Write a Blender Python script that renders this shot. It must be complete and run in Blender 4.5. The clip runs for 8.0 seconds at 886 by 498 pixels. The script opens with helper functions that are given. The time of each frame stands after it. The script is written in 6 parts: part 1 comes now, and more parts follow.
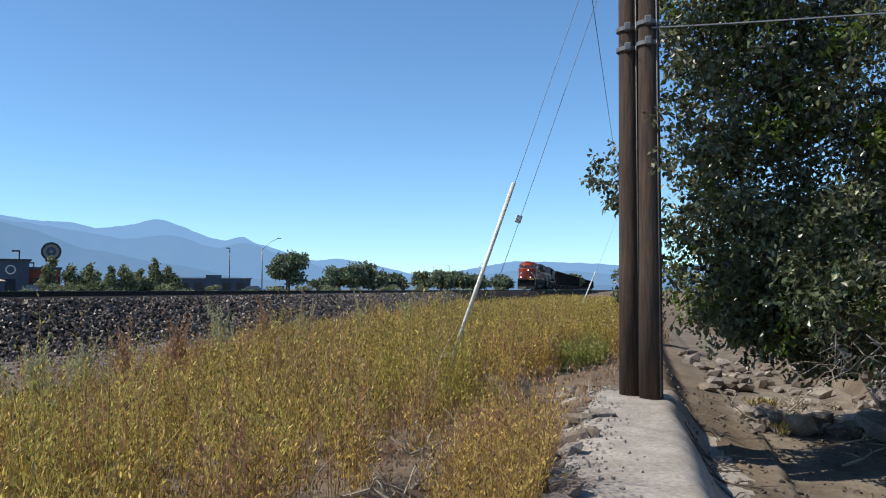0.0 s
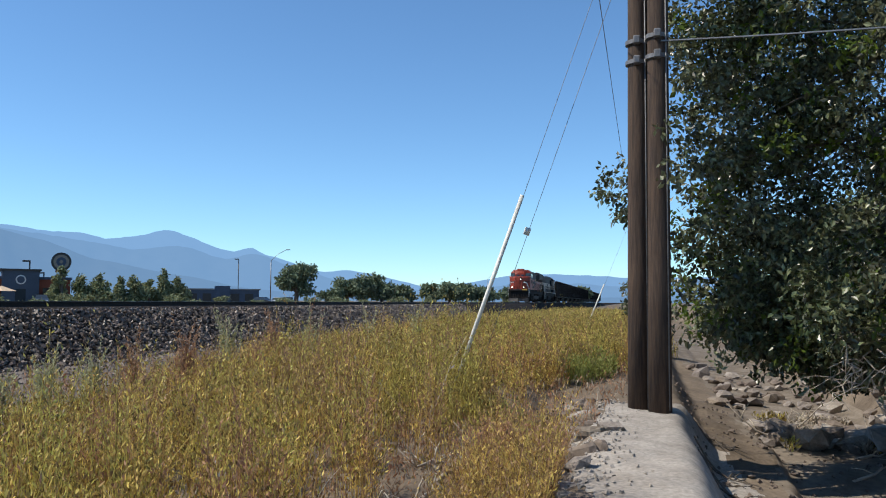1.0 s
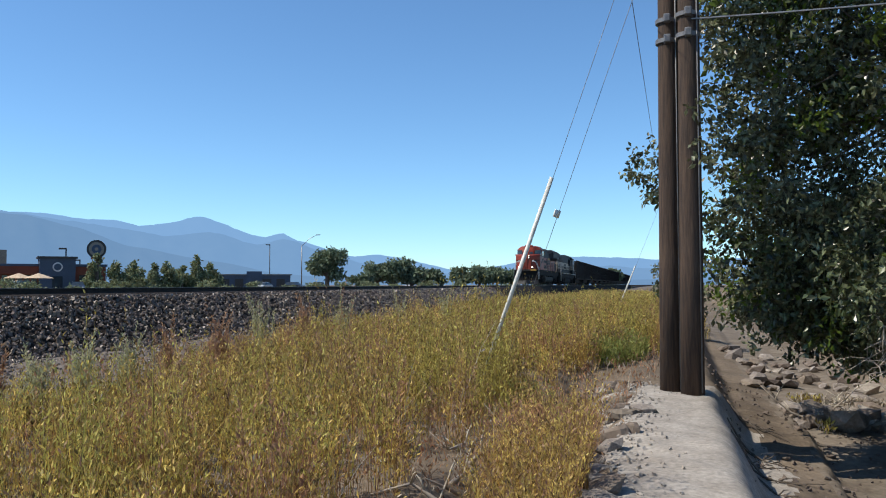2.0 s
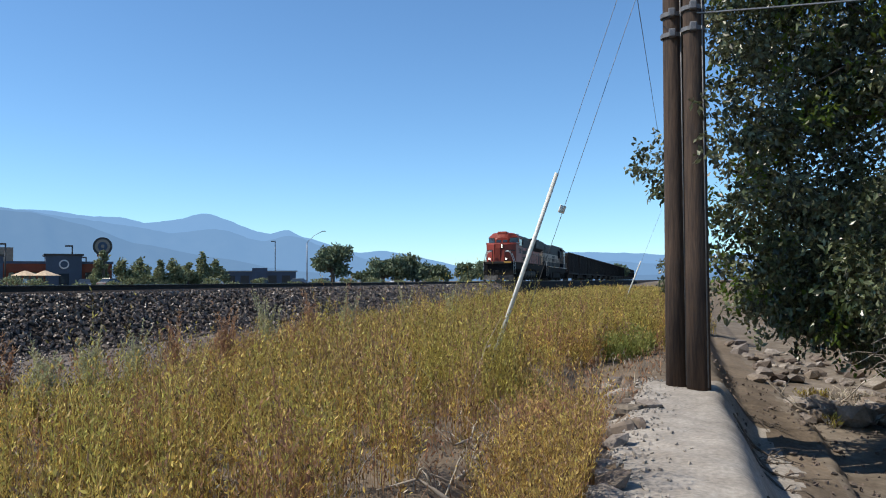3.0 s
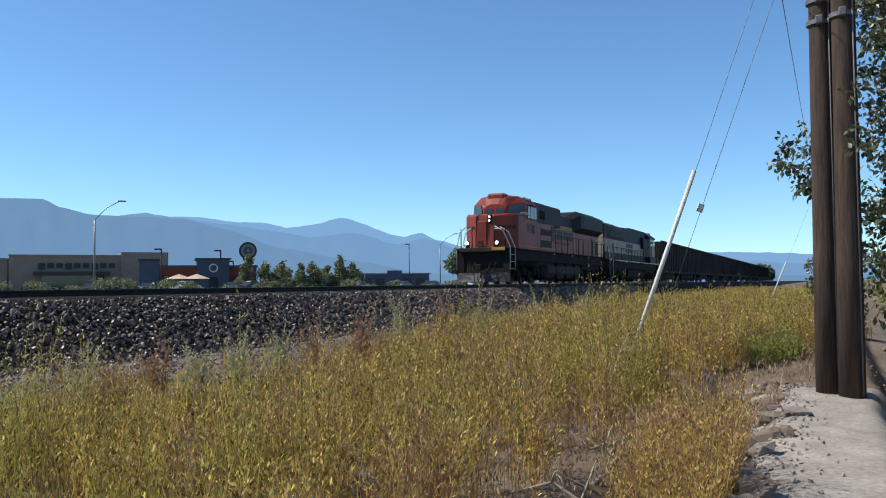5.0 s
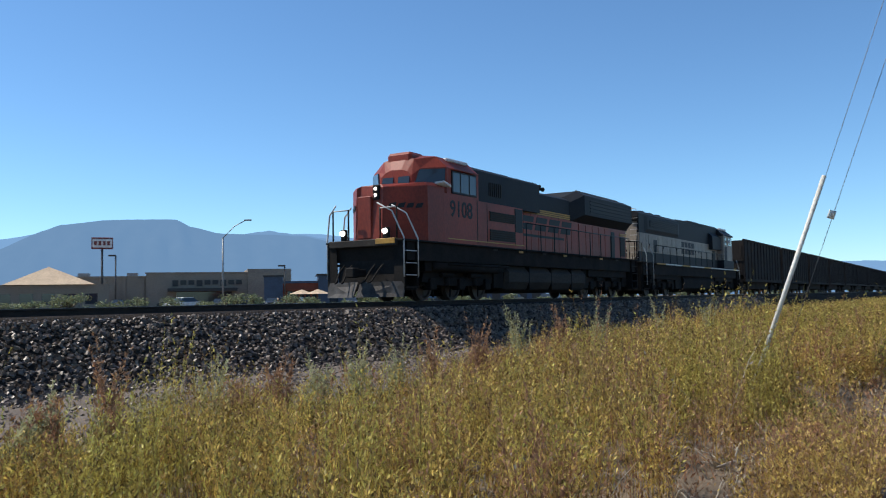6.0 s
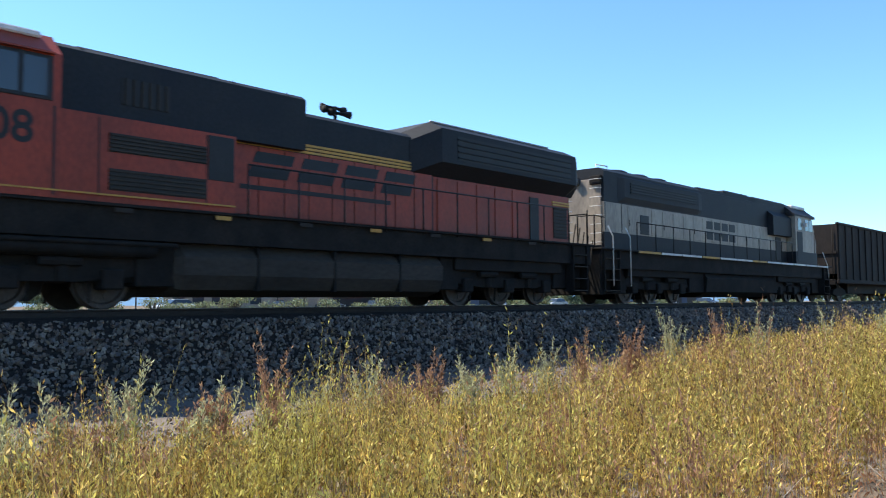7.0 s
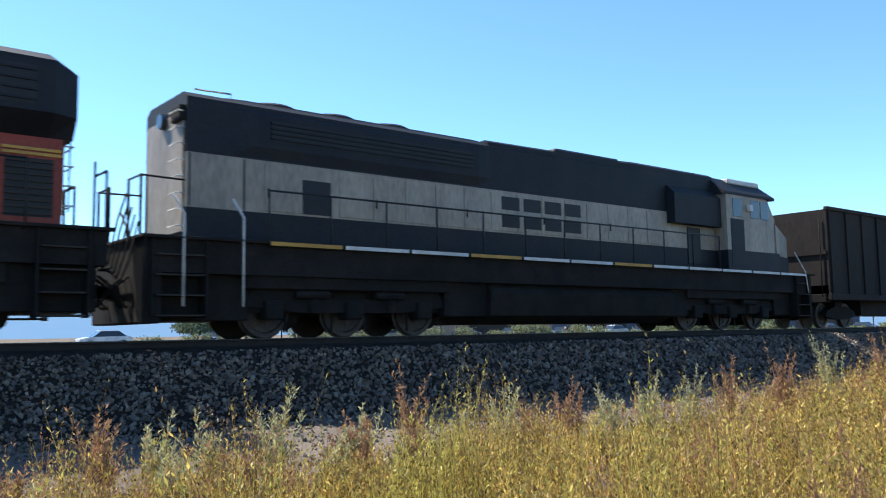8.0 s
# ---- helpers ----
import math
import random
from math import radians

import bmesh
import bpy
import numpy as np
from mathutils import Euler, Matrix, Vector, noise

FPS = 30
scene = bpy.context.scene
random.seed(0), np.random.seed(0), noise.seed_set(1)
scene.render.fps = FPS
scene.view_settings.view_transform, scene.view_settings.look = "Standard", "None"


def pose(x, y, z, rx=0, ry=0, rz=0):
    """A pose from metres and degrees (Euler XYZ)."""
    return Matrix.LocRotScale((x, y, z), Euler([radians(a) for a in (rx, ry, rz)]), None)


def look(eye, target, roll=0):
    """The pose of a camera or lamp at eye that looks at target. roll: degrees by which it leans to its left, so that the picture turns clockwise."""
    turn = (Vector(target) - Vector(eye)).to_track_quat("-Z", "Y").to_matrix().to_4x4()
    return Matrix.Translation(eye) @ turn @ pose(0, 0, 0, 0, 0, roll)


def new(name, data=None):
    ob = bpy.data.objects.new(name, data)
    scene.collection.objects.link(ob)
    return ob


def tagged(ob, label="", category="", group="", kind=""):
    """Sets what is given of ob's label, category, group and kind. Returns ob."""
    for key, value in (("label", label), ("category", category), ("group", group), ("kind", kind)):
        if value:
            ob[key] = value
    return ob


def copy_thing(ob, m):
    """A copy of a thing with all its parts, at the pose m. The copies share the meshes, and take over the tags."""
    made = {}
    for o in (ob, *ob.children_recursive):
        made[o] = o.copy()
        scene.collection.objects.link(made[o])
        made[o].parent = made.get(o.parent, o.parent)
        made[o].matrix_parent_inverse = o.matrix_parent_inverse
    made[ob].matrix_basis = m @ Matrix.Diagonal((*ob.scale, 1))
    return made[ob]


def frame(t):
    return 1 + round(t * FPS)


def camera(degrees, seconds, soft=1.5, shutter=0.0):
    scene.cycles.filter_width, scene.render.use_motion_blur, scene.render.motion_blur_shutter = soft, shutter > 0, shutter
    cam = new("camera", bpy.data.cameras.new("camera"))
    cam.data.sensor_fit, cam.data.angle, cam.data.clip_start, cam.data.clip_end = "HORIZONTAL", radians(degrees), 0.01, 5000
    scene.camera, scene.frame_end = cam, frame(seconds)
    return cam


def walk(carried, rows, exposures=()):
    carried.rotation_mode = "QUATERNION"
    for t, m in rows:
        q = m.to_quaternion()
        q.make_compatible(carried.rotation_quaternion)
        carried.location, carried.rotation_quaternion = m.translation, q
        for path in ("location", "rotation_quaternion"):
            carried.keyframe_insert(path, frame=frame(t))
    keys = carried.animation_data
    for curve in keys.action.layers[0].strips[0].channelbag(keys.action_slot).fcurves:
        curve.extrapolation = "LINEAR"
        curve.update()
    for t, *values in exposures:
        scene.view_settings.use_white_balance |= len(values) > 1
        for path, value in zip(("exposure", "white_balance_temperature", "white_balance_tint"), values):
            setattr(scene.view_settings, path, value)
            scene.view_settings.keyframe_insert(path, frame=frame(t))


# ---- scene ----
# Plan: z = 0 at the photographer's feet, +y runs along the railway, the track lies to the west (negative x).
CAM_Z = 1.6
TRACK_X = -16.0
RAIL_Z = 1.53

# ---- camera ----
cam = camera(55.5, 8.0, soft=1.05, shutter=0.12)
PATH = (  # seconds, yaw, pitch, roll
    (0.0, 11.97, 2.75, -0.12), (0.5, 11.70, 3.41, -0.11), (1.0, 12.53, 3.56, -0.40), (1.5, 13.82, 2.83, 0.05),
    (2.0, 14.57, 2.44, 0.09), (3.5, 15.54, 2.07, 0.71), (4.0, 18.47, 2.15, 0.58), (5.5, 26.45, 1.95, 0.71),
    (5.7, 27.81, 1.86, 0.84), (6.0, 31.78, 3.36, 0.95), (6.2, 35.41, 1.89, 1.40), (6.5, 39.30, 1.01, 1.38),
    (7.0, 41.90, 3.68, 0.43), (7.5, 45.33, 4.04, 1.27), (8.0, 51.10, 5.64, 0.91))
walk(cam, [(t, pose(0, 0, CAM_Z, 90 + p, r, y)) for t, y, p, r in PATH],
     exposures=((0.0, 0.12), (5.5, 0.07), (6.0, 0.05), (6.5, 0.33), (7.0, 0.94), (7.5, 0.93), (8.0, 0.93)))

# ---- light ----
SUN_AZ, SUN_EL = 111.0, 52.0       # degrees to the left of +y, and above the horizon
world = bpy.data.worlds.new("sky")
scene.world = world
world.use_nodes = True
wn = world.node_tree.nodes
sky = wn.new("ShaderNodeTexSky")
sky.sky_type, sky.sun_disc = "NISHITA", False
sky.sun_elevation, sky.sun_rotation = radians(SUN_EL), radians(-SUN_AZ)
sky.altitude, sky.air_density, sky.dust_density, sky.ozone_density = 1800, 1.0, 0.15, 1.6
wn["Background"].inputs[1].default_value = 0.13
tint = wn.new("ShaderNodeMix")
tint.data_type, tint.blend_type = "RGBA", "MULTIPLY"
tint.inputs[0].default_value, tint.inputs[7].default_value = 1.0, (0.75, 1.03, 1.20, 1)
world.node_tree.links.new(sky.outputs[0], tint.inputs[6])
world.node_tree.links.new(tint.outputs[2], wn["Background"].inputs[0])
sun = new("sun", bpy.data.lights.new("sun", "SUN"))
sun.data.energy, sun.data.angle, sun.data.color = 5.0, radians(0.5), (1.0, 0.93, 0.82)
_a, _e = radians(SUN_AZ), radians(SUN_EL)
SUN_DIR = Vector((-math.sin(_a) * math.cos(_e), math.cos(_a) * math.cos(_e), math.sin(_e)))
sun.matrix_world = look(SUN_DIR * 60, (0, 0, 0))


# ---- materials ----
def mat(name, col, rough=0.8, metal=0.0, col2=None, scale=8.0, fine=60.0, bump=0.3, depth=0.01, spec=0.4, island=0.0, emit=None, ratio=0.5, stretch=(1, 1, 1), obj=0.0):
    """Two-scale noise material: col and col2 mix by large noise, a finer noise dims it and gives relief."""
    m = bpy.data.materials.new(name)
    m.use_nodes = True
    nt = m.node_tree
    n, l = nt.nodes, nt.links
    b = n["Principled BSDF"]
    b.inputs["Roughness"].default_value, b.inputs["Metallic"].default_value = rough, metal
    b.inputs["Specular IOR Level"].default_value = spec
    tc = n.new("ShaderNodeTexCoord")
    mp = n.new("ShaderNodeMapping")
    mp.inputs["Scale"].default_value = stretch
    l.new(tc.outputs["Object"], mp.inputs[0])
    n1, n2 = n.new("ShaderNodeTexNoise"), n.new("ShaderNodeTexNoise")
    n1.inputs["Scale"].default_value, n2.inputs["Scale"].default_value = scale, fine
    n1.inputs["Detail"].default_value, n2.inputs["Detail"].default_value = 5, 4
    l.new(mp.outputs[0], n1.inputs["Vector"])
    l.new(mp.outputs[0], n2.inputs["Vector"])
    ramp = n.new("ShaderNodeValToRGB")
    c2 = col2 or tuple(c * 0.7 for c in col)
    ramp.color_ramp.elements[0].position, ramp.color_ramp.elements[0].color = ratio - 0.16, (*c2, 1)
    ramp.color_ramp.elements[1].position, ramp.color_ramp.elements[1].color = ratio + 0.16, (*col, 1)
    l.new(n1.outputs["Fac"], ramp.inputs[0])
    mr = n.new("ShaderNodeMapRange")
    mr.inputs[1].default_value, mr.inputs[2].default_value, mr.inputs[3].default_value, mr.inputs[4].default_value = 0.3, 0.7, 0.78, 1.15
    l.new(n2.outputs["Fac"], mr.inputs[0])
    mul = n.new("ShaderNodeMix")
    mul.data_type, mul.blend_type = "RGBA", "MULTIPLY"
    mul.inputs[0].default_value = 1.0
    l.new(ramp.outputs[0], mul.inputs[6])
    l.new(mr.outputs[0], mul.inputs[7])
    out = mul.outputs[2]
    for amount, node, sock in ((island, "ShaderNodeNewGeometry", "Random Per Island"), (obj, "ShaderNodeObjectInfo", "Random")):
        if amount:
            g = n.new(node)
            hs = n.new("ShaderNodeHueSaturation")
            vr = n.new("ShaderNodeMapRange")
            vr.inputs[3].default_value, vr.inputs[4].default_value = 1 - amount, 1 + amount
            hr = n.new("ShaderNodeMapRange")
            hr.inputs[3].default_value, hr.inputs[4].default_value = 0.5 - 0.03 * amount, 0.5 + 0.03 * amount
            l.new(g.outputs[sock], vr.inputs[0])
            l.new(g.outputs[sock], hr.inputs[0])
            l.new(vr.outputs[0], hs.inputs["Value"])
            l.new(hr.outputs[0], hs.inputs["Hue"])
            l.new(out, hs.inputs["Color"])
            out = hs.outputs[0]
    l.new(out, b.inputs["Base Color"])
    if bump:
        bp = n.new("ShaderNodeBump")
        bp.inputs["Strength"].default_value, bp.inputs["Distance"].default_value = bump, depth
        l.new(n2.outputs["Fac"], bp.inputs["Height"])
        l.new(bp.outputs[0], b.inputs["Normal"])
    if emit:
        b.inputs["Emission Color"].default_value, b.inputs["Emission Strength"].default_value = (*emit[:3], 1), emit[3]
    return m


def leafy(name, col, col2, trans=0.35, island=0.35, rough=0.45, scale=1.5, spec=0.35):
    """Thin leaf or straw: diffuse and gloss, with light passing through."""
    m = mat(name, col, rough, col2=col2, scale=scale, fine=9, bump=0, island=island, spec=spec)
    n, l = m.node_tree.nodes, m.node_tree.links
    b = n["Principled BSDF"]
    tr = n.new("ShaderNodeBsdfTranslucent")
    l.new(b.inputs["Base Color"].links[0].from_socket, tr.inputs["Color"])
    mx = n.new("ShaderNodeMixShader")
    mx.inputs[0].default_value = trans
    l.new(b.outputs[0], mx.inputs[1])
    l.new(tr.outputs[0], mx.inputs[2])
    l.new(mx.outputs[0], n["Material Output"].inputs[0])
    return m


M_EARTH = mat("dry_earth", (0.19, 0.15, 0.11), 0.95, col2=(0.115, 0.09, 0.066), scale=0.9, fine=14, bump=0.6, depth=0.03, spec=0.1)
M_BERM = mat("pale_packed_silt", (0.37, 0.335, 0.29), 0.95, col2=(0.27, 0.24, 0.205), scale=2.6, fine=22, bump=0.5, depth=0.02, spec=0.1)
M_MUD = mat("dried_mud", (0.215, 0.18, 0.14), 0.9, col2=(0.13, 0.105, 0.08), scale=1.3, fine=12, bump=0.5, depth=0.02, spec=0.1)
M_ROAD = mat("gravel_road", (0.185, 0.155, 0.13), 0.95, col2=(0.12, 0.10, 0.085), scale=0.7, fine=26, bump=0.8, depth=0.03, stretch=(1, 0.35, 1), spec=0.1)
M_BALLAST = mat("ballast_stone", (0.185, 0.140, 0.108), 0.45, col2=(0.070, 0.053, 0.042), scale=3, fine=30, bump=0.3, depth=0.01, island=0.5, spec=0.45)
# near-black: shade in the gaps between stones is put into this colour
M_BED = mat("shaded_ballast_gaps", (0.035, 0.027, 0.022), 0.95, col2=(0.022, 0.018, 0.015), scale=4, fine=18, bump=0.9, depth=0.06, spec=0.1)
M_RAIL = mat("rusty_rail_steel", (0.045, 0.030, 0.022), 0.8, 0.2, col2=(0.028, 0.021, 0.017), scale=6, fine=50)
M_RAILTOP = mat("polished_rail_head", (0.30, 0.29, 0.28), 0.45, 1.0, scale=6, fine=50, bump=0.05)
M_TIE = mat("creosoted_timber", (0.075, 0.055, 0.042), 0.9, col2=(0.045, 0.035, 0.03), scale=5, fine=40, stretch=(0.3, 3, 3))
M_POLE = mat("weathered_pole_timber", (0.088, 0.055, 0.036), 0.85, col2=(0.040, 0.026, 0.019), scale=7, fine=30, bump=0.7, depth=0.015, stretch=(4, 4, 0.25))
M_GALV = mat("galvanised_steel", (0.30, 0.30, 0.30), 0.55, 0.7, scale=10, fine=80, bump=0.1)
M_WIRE = mat("dull_cable", (0.20, 0.20, 0.205), 0.6, 0.4, bump=0)
M_GUARD = mat("yellowed_white_plastic_guard", (0.74, 0.72, 0.64), 0.5, col2=(0.60, 0.57, 0.49), scale=3, fine=30, bump=0.1)

M_ORANGE = mat("dusty_orange_paint", (0.28, 0.037, 0.016), 0.5, col2=(0.19, 0.029, 0.014), scale=0.9, fine=18, bump=0.05, spec=0.35, stretch=(1, 1, 0.5))
M_NAVY = mat("black_blue_roof_paint", (0.012, 0.014, 0.019), 0.6, col2=(0.019, 0.020, 0.022), scale=0.9, fine=14, bump=0.06, spec=0.2)
M_CREAM = mat("weathered_cream_paint", (0.34, 0.28, 0.215), 0.55, col2=(0.23, 0.19, 0.15), scale=1.1, fine=12, bump=0.05, stretch=(1, 1, 0.35))
M_YELLOW = mat("ochre_stripe_paint", (0.50, 0.27, 0.045), 0.55, col2=(0.38, 0.20, 0.04), scale=2, fine=25, bump=0.03)
M_WHITE = mat("white_handrail_paint", (0.62, 0.60, 0.57), 0.5, col2=(0.48, 0.46, 0.43), scale=3, fine=30, bump=0.03)
M_FRAME = mat("grimy_black_underframe", (0.012, 0.0115, 0.011), 0.85, spec=0.15, col2=(0.022, 0.019, 0.017), scale=1.8, fine=16, bump=0.3, depth=0.01)
M_TANK = mat("grey_brown_fuel_tank", (0.048, 0.040, 0.033), 0.75, spec=0.2, col2=(0.030, 0.026, 0.022), scale=1.4, fine=14, bump=0.1, stretch=(1, 0.4, 1))
M_WHEEL = mat("worn_wheel_steel", (0.09, 0.075, 0.065), 0.6, 0.6, scale=6, fine=30)
M_MARK = mat("black_marking_paint", (0.012, 0.012, 0.013), 0.6, scale=2, fine=20, bump=0)
M_HOPPER = mat("sooty_hopper_steel", (0.020, 0.017, 0.016), 0.8, spec=0.15, col2=(0.033, 0.026, 0.022), scale=0.8, fine=10, bump=0.15, stretch=(1, 1, 0.4))
M_COAL = mat("coal", (0.012, 0.012, 0.013), 0.6, scale=5, fine=25, bump=1.0, depth=0.08)
M_LAMP_ON = mat("lit_headlight", (0.9, 0.88, 0.8), 0.3, bump=0, emit=(1.0, 0.94, 0.82, 3.0))
M_PLOW = mat("scuffed_steel_plow", (0.075, 0.07, 0.066), 0.7, 0.2, col2=(0.03, 0.028, 0.027), scale=3, fine=20, bump=0.1)


def glass_mat(name, tint, rough=0.06):
    m = bpy.data.materials.new(name)
    m.use_nodes = True
    b = m.node_tree.nodes["Principled BSDF"]
    b.inputs["Base Color"].default_value = (*tint, 1)
    b.inputs["Roughness"].default_value, b.inputs["Specular IOR Level"].default_value = rough, 0.5
    b.inputs["Coat Weight"].default_value = 0.1
    return m


M_GLASS = glass_mat("dark_cab_glass", (0.03, 0.04, 0.05))
M_STRAW = leafy("ripe_straw", (0.64, 0.42, 0.125), (0.36, 0.24, 0.07), 0.34, 0.75, 0.6, 0.9)
M_HERB = leafy("yellow_green_weed", (0.42, 0.34, 0.09), (0.36, 0.27, 0.07), 0.34, 0.75, 0.6, 0.9)
M_RUSTWEED = leafy("rust_brown_weed", (0.40, 0.20, 0.11), (0.34, 0.22, 0.13), 0.35, 0.4, 0.7, 0.8)
M_SAGE = leafy("grey_green_weed", (0.40, 0.41, 0.22), (0.46, 0.41, 0.23), 0.4, 0.35, 0.6, 0.8)
M_GREENWEED = leafy("fresh_green_weed", (0.20, 0.24, 0.06), (0.26, 0.26, 0.07), 0.3, 0.4, 0.6, 0.8)
M_DEAD = leafy("bleached_dead_stalk", (0.46, 0.40, 0.32), (0.32, 0.27, 0.21), 0.1, 0.35, 0.8, 1.0)
M_LEAF = leafy("glossy_elm_leaf", (0.200, 0.198, 0.110), (0.050, 0.064, 0.023), 0.2, 0.75, 0.33, 0.7, 0.5)
M_LEAF2 = leafy("yellow_green_leaf", (0.14, 0.19, 0.025), (0.09, 0.13, 0.02), 0.45, 0.35, 0.42, 0.7)
# both far leaf colours are lightened, with distance haze put into them
M_FARLEAF = leafy("hazed_tree_leaf", (0.16, 0.20, 0.12), (0.11, 0.145, 0.085), 0.25, 0.4, 0.7, 0.3)
M_FARBUSH = leafy("hazed_shrub_leaf", (0.25, 0.27, 0.14), (0.18, 0.20, 0.10), 0.25, 0.4, 0.7, 0.3)
M_BARK = mat("grey_brown_bark", (0.13, 0.105, 0.08), 0.9, col2=(0.075, 0.06, 0.047), scale=6, fine=30, bump=0.7, depth=0.02, stretch=(2, 2, 0.4))
M_ROCK = mat("broken_concrete_rock_haze_glow", (0.30, 0.26, 0.22), 0.9, col2=(0.18, 0.15, 0.125), scale=3, fine=18, bump=0.6, depth=0.02, obj=0.3)
M_CLOD = mat("dark_earth_clod", (0.20, 0.16, 0.125), 0.95, col2=(0.13, 0.10, 0.08), scale=4, fine=18, bump=0.6, depth=0.02, obj=0.3)


# ---- helpers of the place ----
def mesh_of(name, bm, material, smooth=False):
    me = bpy.data.meshes.new(name)
    bm.to_mesh(me)
    bm.free()
    for m in (material if isinstance(material, (list, tuple)) else (material,)):
        me.materials.append(m)
    if smooth:
        me.polygons.foreach_set("use_smooth", [True] * len(me.polygons))
    return me


def part(name, bm, material, parent=None, label="", smooth=False):
    ob = new(name, mesh_of(name, bm, material, smooth))
    if parent:
        ob.parent = parent
    if label:
        ob["label"] = label
    return ob


def box(bm, x0, x1, y0, y1, z0, z1, bevel=0.0, mi=0):
    v = [bm.verts.new((x, y, z)) for x in (x0, x1) for y in (y0, y1) for z in (z0, z1)]
    fs = [bm.faces.new([v[i] for i in q]) for q in ((0, 1, 3, 2), (4, 6, 7, 5), (0, 4, 5, 1), (2, 3, 7, 6), (0, 2, 6, 4), (1, 5, 7, 3))]
    for fc in fs:
        fc.material_index = mi
    if bevel:
        bmesh.ops.bevel(bm, geom=list({e for fc in fs for e in fc.edges}), offset=bevel, segments=1, affect="EDGES", profile=0.5)
    return fs


def tube(bm, pts, rad, sides=6, cap=True, mi=0):
    """A tube through the points; rad is one radius or one for each point."""
    pts = [Vector(p) for p in pts]
    rads = rad if isinstance(rad, (list, tuple)) else [rad] * len(pts)
    rings = []
    for i, p in enumerate(pts):
        d = (pts[min(i + 1, len(pts) - 1)] - pts[max(i - 1, 0)]).normalized()
        a = d.orthogonal().normalized() if abs(d.z) < 0.99 else Vector((1, 0, 0))
        if abs(d.z) < 0.99:
            a = Vector((0, 0, 1)).cross(d).normalized()
        b = d.cross(a)
        rings.append([bm.verts.new(p + (a * math.cos(2 * math.pi * k / sides) + b * math.sin(2 * math.pi * k / sides)) * rads[i]) for k in range(sides)])
    for r0, r1 in zip(rings, rings[1:]):
        for k in range(sides):
            bm.faces.new((r0[k], r0[(k + 1) % sides], r1[(k + 1) % sides], r1[k])).material_index = mi
    if cap:
        bm.faces.new(rings[0][::-1]).material_index = mi
        bm.faces.new(rings[-1]).material_index = mi
    return rings


def prism(bm, outline, x0, x1, mi=0):
    """An outline in (y, z), drawn out from x0 to x1."""
    a = [bm.verts.new((x0, y, z)) for y, z in outline]
    b = [bm.verts.new((x1, y, z)) for y, z in outline]
    n = len(outline)
    fs = [bm.faces.new(a[::-1]), bm.faces.new(b)]
    fs += [bm.faces.new((a[i], a[(i + 1) % n], b[(i + 1) % n], b[i])) for i in range(n)]
    for fc in fs:
        fc.material_index = mi
    return fs


def loft(bm, sections, mi=0, cap=True):
    """Rings of equal count, one after the other: a skin over them."""
    rings = [[bm.verts.new(p) for p in s] for s in sections]
    n = len(rings[0])
    for r0, r1 in zip(rings, rings[1:]):
        for k in range(n):
            bm.faces.new((r0[k], r0[(k + 1) % n], r1[(k + 1) % n], r1[k])).material_index = mi
    if cap:
        bm.faces.new(rings[0][::-1]).material_index = mi
        bm.faces.new(rings[-1]).material_index = mi


def thing(name, m, label, category, group=""):
    ob = new(name)
    ob.matrix_basis = m
    return tagged(ob, label, category, group)


def smooth01(x, a, b):
    t = min(1.0, max(0.0, (x - a) / (b - a)))
    return t * t * (3 - 2 * t)


def wave(x, y, s, seed=0.0):
    return noise.noise(Vector((x / s + seed, y / s - seed, seed * 0.37)))


# ---- the lie of the land ----
ROAD_IN, TOE, SHOULDER = -8.6, -12.5, -14.45


def berm(x, y):
    """Height of the silt crest that runs from the photographer to the poles."""
    along = smooth01(y, -9, -4) * (1 - smooth01(y, 12.9, 14.2))
    c = 0.02 + 0.12 * wave(y, 0, 4, 3.1)
    half = 0.40 + 0.05 * wave(y, 2, 0.8, 5.0) + (0.2 if x > c else 0)
    return 0.30 * along * (1 - smooth01(abs(x - c), half * 0.85, half + 0.5))


